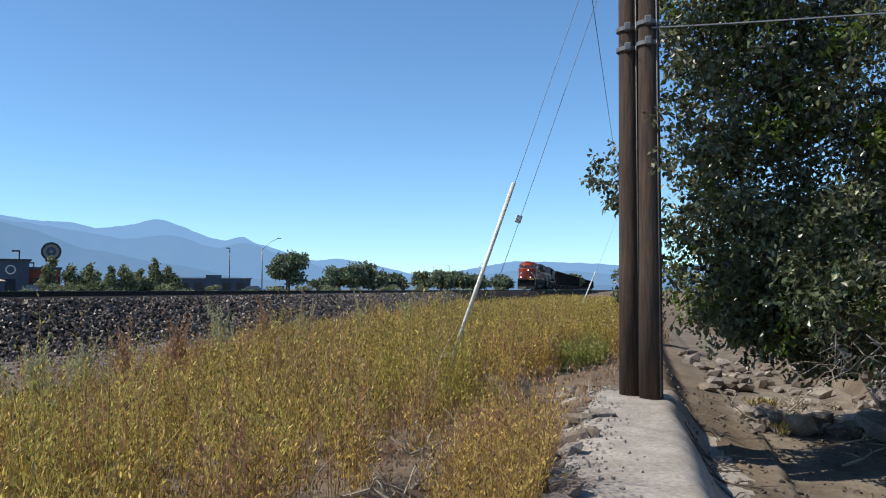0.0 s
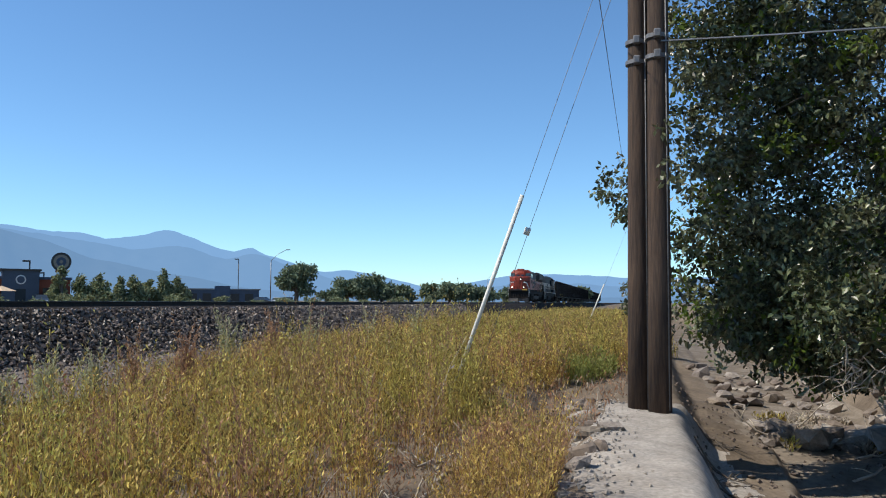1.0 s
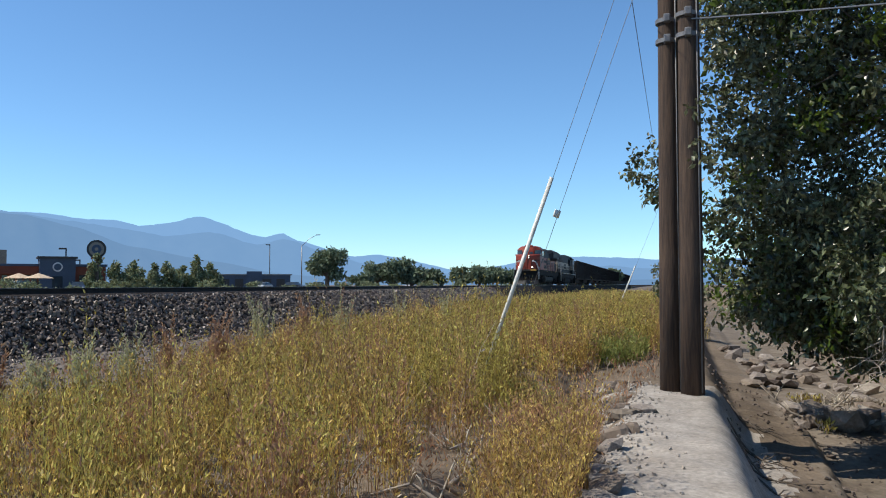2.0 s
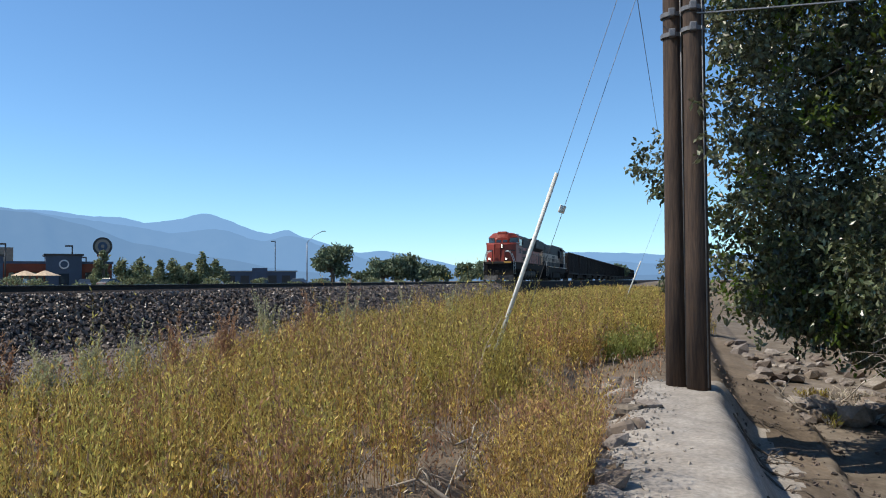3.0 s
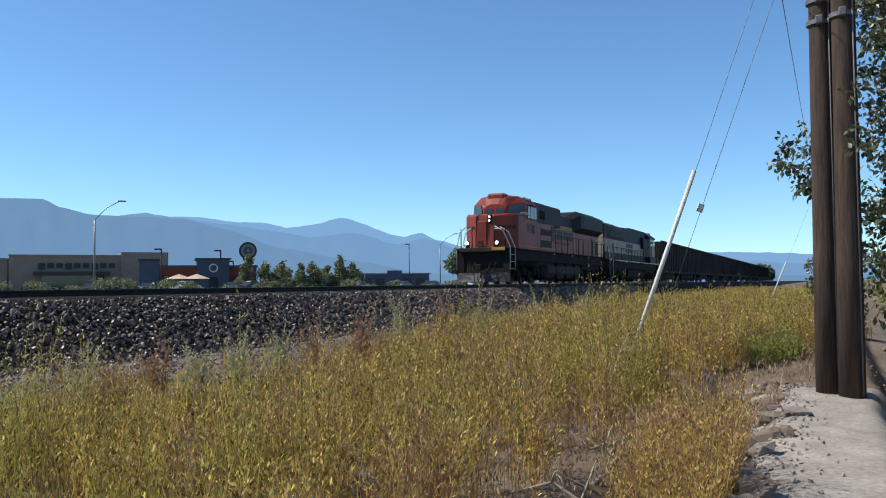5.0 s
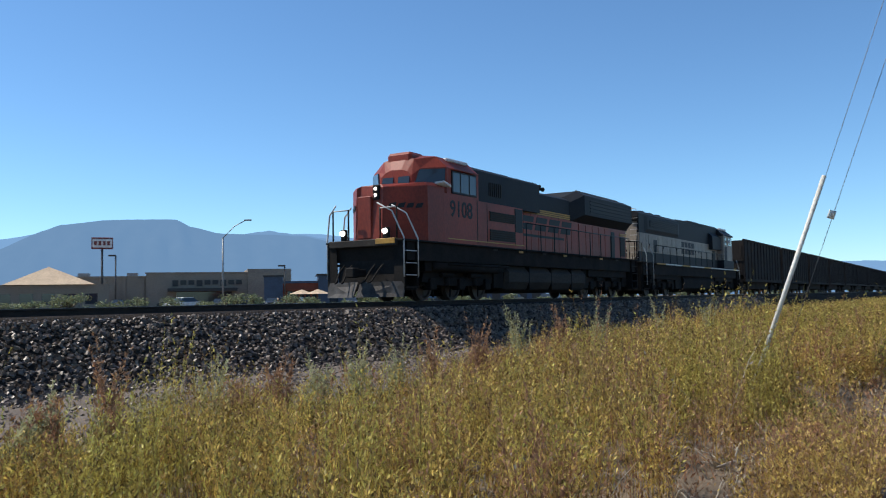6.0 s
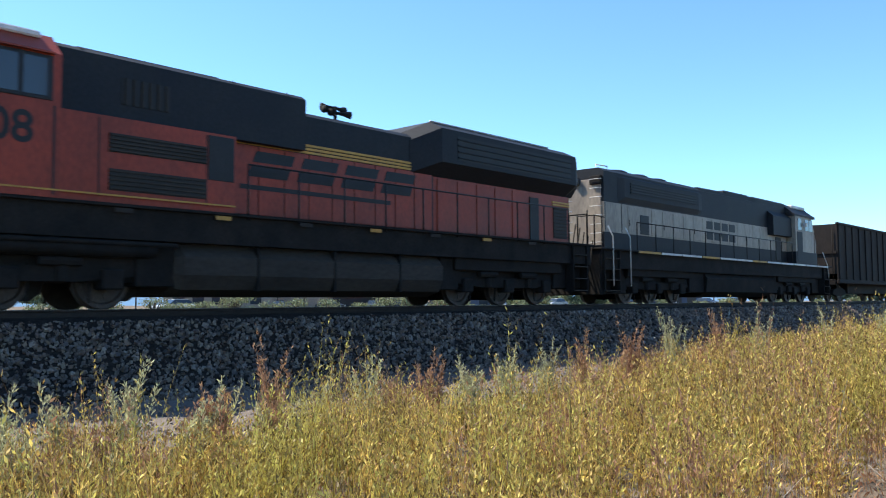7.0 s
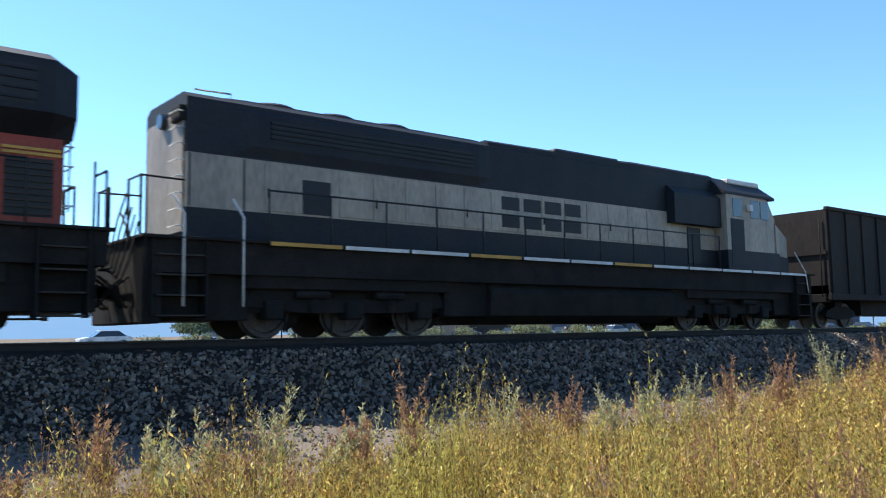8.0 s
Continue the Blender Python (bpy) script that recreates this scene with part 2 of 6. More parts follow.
def ground_z(x, y):
    z = 0.0
    # rise of the meadow to the west
    z += 0.12 * smooth01(-x, 1.5, 8)
    # worn gully beside the crest
    g = 1 - smooth01(abs(x + 1.25 + 0.25 * wave(y, 1, 2.5, 1.7)), 0.15, 0.75)
    z -= 0.28 * g * smooth01(y, 2.5, 5) * (1 - smooth01(y, 14, 18))
    z += berm(x, y) - 0.30 * smooth01(y, -9, -4) * (1 - smooth01(y, 12.9, 14.2)) * 0.75 * (1 - smooth01(-x, 7.0, 11.0))
    # channel to the east
    edge = 0.62 + 0.10 * wave(0, y, 3, 8.0) - 0.12 * (1 - smooth01(y, 5, 8)) + 0.02 * min(40, max(0, y - 12))
    far = 4.5 + 0.3 * wave(3, y, 4, 2.0) + 0.05 * min(40, max(0, y - 15))
    lip = edge + 1.45 + 0.12 * wave(x, y, 0.7, 6.6)
    ch = (0.66 * smooth01(x, edge, edge + 0.62) + 0.12 * smooth01(x, edge + 0.62, lip) + 0.22 * smooth01(x, lip, lip + 0.16)) * (1 - smooth01(x, far, far + 1.5))
    z -= (0.9 + 0.06 * max(0, min(2, x - 2))) * ch
    z += 0.9 * smooth01(x, far, far + 3)
    # ballast bank carries the track, and falls again behind it
    bank = min(1.0, max(0.0, (TOE - x) / (TOE - SHOULDER))) * (1 - smooth01(-x, 17.7, 19.6))
    bank = 0.8 * bank + 0.2 * smooth01(bank, 0, 1)
    z += (RAIL_Z - 0.27) * bank
    z += (0.55 * smooth01(-x, 18.5, 24)) + 0.1 * smooth01(-x, 30, 60)
    # roughness
    if x > TOE and x < 14 and abs(y) < 60:
        z += 0.05 * wave(x, y, 0.9, 4.0) + 0.03 * wave(x, y, 0.3, 9.0)
        if -1.9 < x < 2.4 and 2 < y < 17:      # crusted, broken edge on the west, rills on the east
            z += 0.07 * smooth01(-x, 0.25, 0.6) * (1 - smooth01(-x, 1.3, 1.8)) * (abs(wave(x, y, 0.42, 3.6)) * 2 - 0.5)
            z += 0.05 * smooth01(x, 0.5, 0.8) * (1 - smooth01(x, 1.5, 2.0)) * wave(x * 0.3, y, 0.24, 1.4)
    return z


def axis_steps(fine0, fine1, step, reach, grow=1.35):
    xs = list(np.arange(fine0, fine1 + 1e-6, step))
    d, x = step, fine1
    while x < reach:
        d *= grow
        x += d
        xs.append(x)
    d, x = step, fine0
    while x > -reach:
        d *= grow
        x -= d
        xs.insert(0, x)
    return xs


def build_ground():
    xs = axis_steps(-20.0, 9.0, 0.2, 4300, 1.45)
    xs = sorted([x for x in xs if not -1.7 < x < 2.5] + list(np.arange(-1.7, 2.5, 0.07)))
    ys = axis_steps(0.0, 32.0, 0.25, 4300, 1.3)
    ys = sorted([y for y in ys if not 2.9 < y < 16.1] + list(np.arange(3.0, 16.05, 0.1)))
    verts = [(x, y, ground_z(x, y)) for y in ys for x in xs]
    w = len(xs)
    faces, idx = [], []
    for j in range(len(ys) - 1):
        for i in range(w - 1):
            faces.append((j * w + i, j * w + i + 1, (j + 1) * w + i + 1, (j + 1) * w + i))
            x, y = (xs[i] + xs[i + 1]) / 2, (ys[j] + ys[j + 1]) / 2
            k = 0
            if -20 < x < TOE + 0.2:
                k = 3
            elif TOE < x < ROAD_IN + 0.5 * wave(x, y, 2, 6.0):
                k = 2
            elif -0.52 + 0.26 * wave(x, y, 0.5, 2.2) + 0.14 * wave(x, y, 0.17, 4.2) < x < 1.5 + 0.4 * wave(x, y, 0.6, 5.1) and -8 < y < 13.6:
                k = 1
            elif 2.0 + 0.3 * wave(x, y, 0.8, 1.1) <= x < 5.2 and y < 60:
                k = 4
            idx.append(k)
    me = bpy.data.meshes.new("ground")
    me.from_pydata(verts, [], faces)
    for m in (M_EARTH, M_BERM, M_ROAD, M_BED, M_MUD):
        me.materials.append(m)
    me.polygons.foreach_set("material_index", idx)
    me.polygons.foreach_set("use_smooth", [True] * len(faces))
    tagged(new("ground", me), "dry open ground with a silt berm, gravel road and railway bank", "ground", kind="structure")


build_ground()


# ---- railway track ----
def build_track():
    track = tagged(new("railway_track"), "single railway track on timber ties and grey ballast", "railway track", kind="structure")
    for sx in (-0.7525, 0.7525):
        bm = bmesh.new()
        prof = [(-0.07, -0.17), (0.07, -0.17), (0.07, -0.155), (0.012, -0.13), (0.012, -0.045), (0.036, -0.035), (0.036, -0.004), (-0.036, -0.004), (-0.036, -0.035), (-0.012, -0.045), (-0.012, -0.13), (-0.07, -0.155)]
        loft(bm, [[(TRACK_X + sx + px, y, RAIL_Z + pz) for px, pz in prof] for y in (-160, 420)])
        box(bm, TRACK_X + sx - 0.03, TRACK_X + sx + 0.03, -160, 420, RAIL_Z - 0.004, RAIL_Z, mi=1)
        part("rail", bm, (M_RAIL, M_RAILTOP), track)
    bm = bmesh.new()
    box(bm, -1.3, 1.3, -0.115, 0.115, -0.09, 0.09, 0.012)
    tie = mesh_of("tie", bm, M_TIE)
    for i in range(230):
        o = new("tie", tie)
        o.parent = track
        o.matrix_basis = pose(TRACK_X + random.uniform(-0.03, 0.03), -30 + i * 0.5, RAIL_Z - 0.26, 0, 0, random.uniform(-1, 1))


build_track()


# ---- train ----
def words(name, text, size, m, parent, material, depth=0.004):
    cu = bpy.data.curves.new(name, "FONT")
    cu.body, cu.size, cu.extrude, cu.align_x, cu.offset = text, size, depth, "LEFT", 0.014
    cu.materials.append(material)
    ob = new(name, cu)
    ob.parent = parent
    ob.matrix_basis = m
    return ob


def shell(name, sections, material, parent, label=""):
    bm = bmesh.new()
    loft(bm, sections)
    bmesh.ops.recalc_face_normals(bm, faces=bm.faces)
    return part(name, bm, material, parent, label)


def bx(name, dims, material, parent, bevel=0.02, label=""):
    bm = bmesh.new()
    box(bm, *dims, bevel=bevel)
    return part(name, bm, material, parent, label)


def rod(name, pts, rad, material, parent, sides=6, label=""):
    bm = bmesh.new()
    tube(bm, pts, rad, sides)
    return part(name, bm, material, parent, label, smooth=True)


WHEELSETS = []


def wheel_mesh(r):
    bm = bmesh.new()
    for s in (-1, 1):
        prof = [(0.66, 0.10), (0.66, r + 0.028), (0.69, r + 0.028), (0.70, r), (0.80, r - 0.01), (0.80, r - 0.09), (0.76, r - 0.12), (0.76, 0.16), (0.82, 0.13), (0.82, 0.02)]
        rings = []
        for k in range(20):
            a = 2 * math.pi * k / 20
            rings.append([bm.verts.new((s * px, pr * math.cos(a), pr * math.sin(a))) for px, pr in prof])
        for k in range(20):
            a, b = rings[k], rings[(k + 1) % 20]
            for i in range(len(prof) - 1):
                bm.faces.new((a[i], a[i + 1], b[i + 1], b[i]))
        for k in range(0, 20, 5):     # lightening bosses on the disc
            a = 2 * math.pi * k / 20
            cy, cz = 0.28 * math.cos(a), 0.28 * math.sin(a)
            box(bm, s * 0.765 - 0.012, s * 0.765 + 0.012, cy - 0.05, cy + 0.05, cz - 0.05, cz + 0.05)
    tube(bm, [(-0.7, 0, 0), (0.7, 0, 0)], 0.09, 10)
    bmesh.ops.recalc_face_normals(bm, faces=bm.faces)
    return mesh_of("wheelset", bm, M_WHEEL)


LOCO_WHEEL, CAR_WHEEL = wheel_mesh(0.53), wheel_mesh(0.455)


def wheelset(parent, y, r, spins=True):
    o = new("wheelset", LOCO_WHEEL if r > 0.5 else CAR_WHEEL)
    o.parent = parent
    o.matrix_basis = pose(0, y, r)
    if spins:
        WHEELSETS.append((o, y, r))
    return o


def loco_truck(parent, yc):
    """A three-axle truck: two cast side frames with axle boxes and springs, bolster and brake gear."""
    bm = bmesh.new()
    for s in (-1, 1):
        out = [(-2.45, 0.62), (-2.3, 0.95), (-1.2, 1.0), (-0.9, 0.78), (0.9, 0.78), (1.2, 1.0), (2.3, 0.95), (2.45, 0.62), (1.2, 0.50), (-1.2, 0.50)]
        prism(bm, [(yc + y, z) for y, z in out], s * 0.98, s * 1.12)
        for a in (-1.85, 0, 1.85):
            box(bm, min(s * 0.86, s * 1.22), max(s * 0.86, s * 1.22), yc + a - 0.2, yc + a + 0.2, 0.36, 0.74, 0.03)
        for a in (-0.95, 0.95):
            tube(bm, [(s * 1.12, yc + a, 0.5), (s * 1.12, yc + a, 0.98)], 0.12, 8)
            tube(bm, [(s * 1.2, yc + a - 0.45, 0.86), (s * 1.2, yc + a + 0.3, 0.86)], 0.09, 8)
        for a in (-1.45, -0.4, 1.45, 0.4):   # sand pipes and brake hangers
            tube(bm, [(s * 1.0, yc + a, 0.9), (s * 0.95, yc + a * 1.05, 0.12)], 0.03, 5)
    box(bm, -1.0, 1.0, yc - 2.35, yc + 2.35, 0.50, 1.3)
    for a in (-1.85, 0, 1.85):
        tube(bm, [(-0.6, yc + a + 0.5, 0.5), (0.6, yc + a + 0.5, 0.5)], 0.36, 10)
    for s in (-1, 1):
        box(bm, min(s * 1.0, s * 1.3), max(s * 1.0, s * 1.3), yc - 2.5, yc + 2.5, 0.95, 1.3, 0.02)
    bmesh.ops.recalc_face_normals(bm, faces=bm.faces)
    part("truck", bm, M_FRAME, parent)
    for a in (-1.85, 0, 1.85):
        wheelset(parent, yc + a, 0.53)


def coupler(parent, y, d):
    bm = bmesh.new()
    box(bm, -0.12, 0.12, min(y, y + 0.55 * d), max(y, y + 0.55 * d), 0.78, 1.02, 0.03)
    box(bm, -0.17, 0.17, min(y + 0.42 * d, y + 0.72 * d), max(y + 0.42 * d, y + 0.72 * d), 0.74, 1.06, 0.04)
    part("coupler", bm, M_FRAME, parent)
    for k, s in enumerate((-0.75, -0.45, 0.45, 0.75)):
        rod("air_hose", [(s, y, 1.15), (s, y + 0.25 * d, 0.95), (s * 0.9, y + 0.5 * d, 0.62), (s * 0.85, y + 0.62 * d, 0.58)], 0.028, M_FRAME, parent)


def stairwell(parent, y0, y1, s, top):
    """Steps let into the end of the frame, with their risers."""
    for i in range(4):
        z = 0.42 + i * (top - 0.42) / 4
        bx("step", (min(s * 1.12, s * 1.5), max(s * 1.12, s * 1.5), y0 + 0.05, y1 - 0.05, z, z + 0.035), M_FRAME, parent, 0)
        bx("step_edge", (min(s * 1.5, s * 1.512), max(s * 1.5, s * 1.512), y0 + 0.05, y1 - 0.05, z + 0.005, z + 0.03), M_WHITE if i and y0 == 0.70 else M_TANK, parent, 0)
    for y in (y0, y1):
        bx("stair_side", (min(s * 1.12, s * 1.5), max(s * 1.12, s * 1.5), y - 0.02, y + 0.02, 0.4, top), M_FRAME, parent, 0)


def railing(parent, y0, y1, s, base, n, material, high=1.05):
    x = s * 1.46
    for i in range(n):
        y = y0 + (y1 - y0) * i / (n - 1)
        rod("stanchion", [(x, y, base - 0.12), (x, y, base + high)], 0.02, material, parent, 5)
    rod("handrail", [(x, y0, base + high), (x, y1, base + high)], 0.021, material, parent, 5)


def bars(parent, y0, y1, z0, z1, x, material, n, slant=0.0, thick=0.008, name="marking"):
    """Plain split blocks, the size of letters, in a row on a flank."""
    pitch, h = (y1 - y0) / n, z1 - z0
    for i in range(n):
        a, b = y0 + i * pitch, y0 + (i + 0.80) * pitch
        bm = bmesh.new()
        for ya, yb, za, zb in ((a, b, z0, z0 + 0.43 * h), (a, b, z1 - 0.43 * h, z1)):
            lo, hi = slant * (za - z0) / h, slant * (zb - z0) / h
            prism(bm, [(ya + lo, za), (yb + lo, za), (yb + hi, zb), (ya + hi, zb)], x, x + thick)
        bmesh.ops.recalc_face_normals(bm, faces=bm.faces)
        part(name, bm, material, parent)


def section(y, w, z0, z1, cut=0.0, lean=0.0):
    """A body section across the train: half width w, from z0 to z1, top corners cut."""
    c = cut
    return [(-w, y, z0), (w, y, z0), (w - lean, y, z1 - c), (w - lean - c * 1.6, y, z1), (-w + lean + c * 1.6, y, z1), (-w + lean, y, z1 - c)]


def grille(parent, y0, y1, z0, z1, x, n, material=None, along="z"):
    bx("grille_backing", (x - 0.03, x + 0.006, y0, y1, z0, z1), M_MARK, parent, 0)
    for i in range(n):
        if along == "z":
            z = z0 + (z1 - z0) * (i + 0.5) / n
            bx("louvre", (x, x + 0.035, y0, y1, z - 0.018, z + 0.018), material or M_NAVY, parent, 0)
        else:
            y = y0 + (y1 - y0) * (i + 0.5) / n
            bx("louvre", (x, x + 0.035, y - 0.02, y + 0.02, z0, z1), material or M_NAVY, parent, 0)


def build_lead_loco():
    L = thing("locomotive", pose(TRACK_X, 60, RAIL_Z), "orange and black diesel freight locomotive leading the train on the rails", "locomotive", "locomotives of the train")
    DECK = 1.92
    # frame, deck and pilot
    shell("underframe", [section(0.6, 1.42, 1.28, DECK - 0.06), section(22.1, 1.42, 1.28, DECK - 0.06)], M_FRAME, L)
    bx("walkway", (-1.52, 1.52, 0.25, 22.2, DECK - 0.06, DECK), M_FRAME, L, 0.01)
    bm = bmesh.new()
    loft(bm, [[(-1.1, 0.8, 1.3), (1.1, 0.8, 1.3), (1.1, 0.65, DECK - 0.07), (-1.1, 0.65, DECK - 0.07)], [(-1.1, 1.2, 1.3), (1.1, 1.2, 1.3), (1.1, 1.2, DECK - 0.07), (-1.1, 1.2, DECK - 0.07)]])
    loft(bm, [[(-1.1, 0.7, 0.4), (1.1, 0.7, 0.4), (1.1, 0.8, 1.3), (-1.1, 0.8, 1.3)], [(-1.1, 1.1, 0.4), (1.1, 1.1, 0.4), (1.1, 1.1, 1.3), (-1.1, 1.1, 1.3)]])
    bmesh.ops.recalc_face_normals(bm, faces=bm.faces)
    part("pilot", bm, M_FRAME, L)
    bm = bmesh.new()
    for s in (-1, 1):
        a = [(0.05 * s, 0.12, 0.14), (1.48 * s, 0.62, 0.14), (1.48 * s, 0.70, 0.62), (0.05 * s, 0.38, 0.62)]
        b = [(x, y + 0.05, z) for x, y, z in a]
        loft(bm, [a, b])
    bmesh.ops.recalc_face_normals(bm, faces=bm.faces)
    part("snow_plow", bm, M_PLOW, L, "scuffed pale steel plow")
    bx("anticlimber", (-1.3, 1.3, 0.5, 0.68, DECK - 0.2, DECK + 0.02), M_TANK, L, 0.02)
    bx("deck_edge", (0.55, 1.28, 0.485, 0.66, DECK - 0.14, DECK + 0.03), M_YELLOW, L, 0.01, "ochre painted deck edge")
    coupler(L, 0.6, -1)
    coupler(L, 22.15, 1)
    for s in (-1, 1):
        stairwell(L, 0.70, 1.42, s, DECK)
        stairwell(L, 21.0, 21.8, s, DECK)
        for y in (0.67, 1.45):
            rod("grab_rail", [(s * 1.5, y, 0.75), (s * 1.5, y, DECK + 0.05), (s * 1.22, y - 0.22, DECK + 0.85), (s * 0.80, y - 0.42, DECK + 1.12)], 0.026, M_WHITE, L)
        rod("grab_rail", [(s * 1.48, 21.85, 0.7), (s * 1.48, 21.85, DECK + 1.1)], 0.022, M_FRAME, L)
        # end posts with chain at the front deck
        for x in (0.62, 1.25):
            rod("end_post", [(s * x, 0.66, DECK), (s * x, 0.66, DECK + 1.02)], 0.03, M_FRAME, L)
        rod("end_rail", [(s * 0.62, 0.66, DECK + 1.0), (s * 1.25, 0.66, DECK + 1.0)], 0.022, M_WHITE, L)
        rod("end_rail", [(s * 0.62, 22.1, DECK + 1.0), (s * 1.3, 22.1, DECK + 1.0)], 0.022, M_FRAME, L)
        for x in (0.62, 1.3):
            rod("end_post", [(s * x, 22.1, DECK), (s * x, 22.1, DECK + 1.0)], 0.025, M_FRAME, L)
        railing(L, 8.9, 20.8, s, DECK, 10, M_MARK)
    # nose: narrow flat face that flares back to the cab
    nose = [[(-0.52, 0.88, DECK), (0.52, 0.88, DECK), (0.52, 0.98, 3.62), (0.40, 1.07, 3.72), (-0.40, 1.07, 3.72), (-0.52, 0.98, 3.62)],
            [(-1.50, 2.05, DECK), (1.50, 2.05, DECK), (1.50, 2.05, 3.70), (1.38, 2.05, 3.82), (-1.38, 2.05, 3.82), (-1.50, 2.05, 3.70)],
            [(-1.52, 3.05, DECK), (1.52, 3.05, DECK), (1.52, 3.05, 3.76), (1.40, 3.05, 3.88), (-1.40, 3.05, 3.88), (-1.52, 3.05, 3.76)]]
    shell("nose", nose, M_ORANGE, L)
    bx("nose_door", (-0.42, 0.12, 0.86, 0.97, DECK + 0.08, 3.35), M_ORANGE, L, 0.02)
    bx("headlight_housing", (0.16, 0.40, 0.90, 1.1, 3.22, 3.70), M_FRAME, L, 0.03)
    for z in (3.37, 3.57):
        bm = bmesh.new()
        tube(bm, [(0.28, 0.87, z), (0.28, 0.92, z)], [0.045, 0.06], 14)
        part("headlight", bm, M_LAMP_ON, L, "lit round headlight")
    for x in (-0.95, 0.72):
        bm = bmesh.new()
        tube(bm, [(x, 0.7, DECK + 0.28), (x, 0.78, DECK + 0.28)], [0.075, 0.095], 14)
        part("ditch_light", bm, M_LAMP_ON, L, "lit round ditch light")
        bx("light_bracket", (x - 0.1, x + 0.1, 0.78, 0.92, DECK, DECK + 0.4), M_FRAME, L)
    # swoosh-like plain marks on the flared side
    for s in (1, -1):
        for k in range(4):
            t0, t1 = 0.12 + 0.2 * k, 0.27 + 0.2 * k
            bm = bmesh.new()
            q = []
            for t, z in ((t0, 2.96), (t1, 2.98), (t1 + 0.04, 3.14), (t0 + 0.04, 3.10)):
                q.append((s * (0.53 + (1.50 - 0.53) * t), 0.92 + 1.12 * t, z))
            n = Vector((s * 1.12, -0.98, 0)).normalized() * 0.02
            loft(bm, [[tuple(Vector(p) - n) for p in q], [tuple(Vector(p) + n) for p in q]])
            bmesh.ops.recalc_face_normals(bm, faces=bm.faces)
            part("marking", bm, M_MARK, L)
    # cab with raked, faceted front
    shell("cab_wall", [section(3.0, 1.52, DECK, 3.55), section(5.35, 1.52, DECK, 3.55)], M_ORANGE, L)
    def cab_ring(y, w, zlow, zs, zt):
        return [(-w, y, zlow), (w, y, zlow), (w, y, zs), (w * 0.72, y, zt - 0.08), (w * 0.35, y, zt), (-w * 0.35, y, zt), (-w * 0.72, y, zt - 0.08), (-w, y, zs)]
    shell("cab_top", [cab_ring(2.45, 0.62, 3.45, 4.16, 4.38), cab_ring(2.64, 0.84, 3.45, 4.38, 4.80), cab_ring(3.25, 1.50, 3.45, 4.44, 4.92), cab_ring(5.35, 1.52, 3.45, 4.42, 4.90)], M_ORANGE, L)
    bx("roof_cowl", (-0.5, 0.5, 2.6, 3.5, 4.3, 5.0), M_ORANGE, L, 0.1)
    bx("roof_panel", (0.3, 1.25, 3.7, 5.1, 4.72, 4.84), M_WHITE, L, 0.03, "sunlit pale air conditioner on the cab roof")
    for s in (1, -1):
        # raked windscreen on the angled face, set proud of the shell
        a = [(s * 0.70, 2.50, 3.88), (s * 1.46, 3.18, 3.88), (s * 1.45, 3.21, 4.38), (s * 0.82, 2.62, 4.34)]
        n = Vector((s * 0.74, -0.67, 0.05)) * 0.05
        bm = bmesh.new()
        loft(bm, [[tuple(Vector(p) - n) for p in a], [tuple(Vector(p) + n) for p in a]])
        bmesh.ops.recalc_face_normals(bm, faces=bm.faces)
        part("windscreen", bm, M_GLASS, L, "raked cab windscreen")
        bm = bmesh.new()
        b = [(s * 0.10, 2.43, 3.88), (s * 0.56, 2.43, 3.88), (s * 0.54, 2.46, 4.14), (s * 0.10, 2.46, 4.14)]
        loft(bm, [[(x, y - 0.03, z) for x, y, z in b], [(x, y + 0.05, z) for x, y, z in b]])
        bmesh.ops.recalc_face_normals(bm, faces=bm.faces)
        part("windscreen", bm, M_GLASS, L)
        fr = bx("window_frame", (min(s * 1.50, s * 1.535), max(s * 1.50, s * 1.535), 3.52, 5.2, 3.58, 4.36), M_MARK, L, 0.01)
        for y0, y1 in ((3.58, 4.02), (4.1, 4.62), (4.7, 5.12)):
            bx("window_pane", (min(s * 1.52, s * 1.545), max(s * 1.52, s * 1.545), y0, y1, 3.64, 4.30), M_GLASS, fr, 0.005)
        bx("sun_visor", (min(s * 1.5, s * 1.62), max(s * 1.5, s * 1.62), 3.5, 5.2, 4.38, 4.41), M_ORANGE, L, 0)
        bm = bmesh.new()
        loft(bm, [[(s * 1.42, 2.62, 3.80), (s * 1.70, 2.75, 3.86), (s * 1.70, 2.75, 3.92), (s * 1.42, 2.62, 3.88)], [(s * 1.42, 2.95, 3.74), (s * 1.76, 3.1, 3.72), (s * 1.76, 3.1, 3.80), (s * 1.42, 2.95, 3.82)]])
        bmesh.ops.recalc_face_normals(bm, faces=bm.faces)
        part("mirror", bm, M_WHITE, L, "pale sunlit wing mirror")
        bx("cab_door_seam", (min(s * 1.515, s * 1.527), max(s * 1.515, s * 1.527), 5.22, 5.26, DECK + 0.05, 3.5), M_MARK, L, 0)
        bx("body_rib", (min(s * 1.515, s * 1.532), max(s * 1.515, s * 1.532), 2.9, 8.55, DECK + 0.12, DECK + 0.15), M_YELLOW, L, 0)
    words("road_number", "9108", 0.76, pose(1.524, 3.38, 2.82, 90, 0, 90), L, M_MARK)
    # equipment cabinet behind the cab
    shell("equipment_cabinet", [section(5.02, 1.46, DECK, 3.5), section(8.6, 1.46, DECK, 3.5)], M_ORANGE, L)
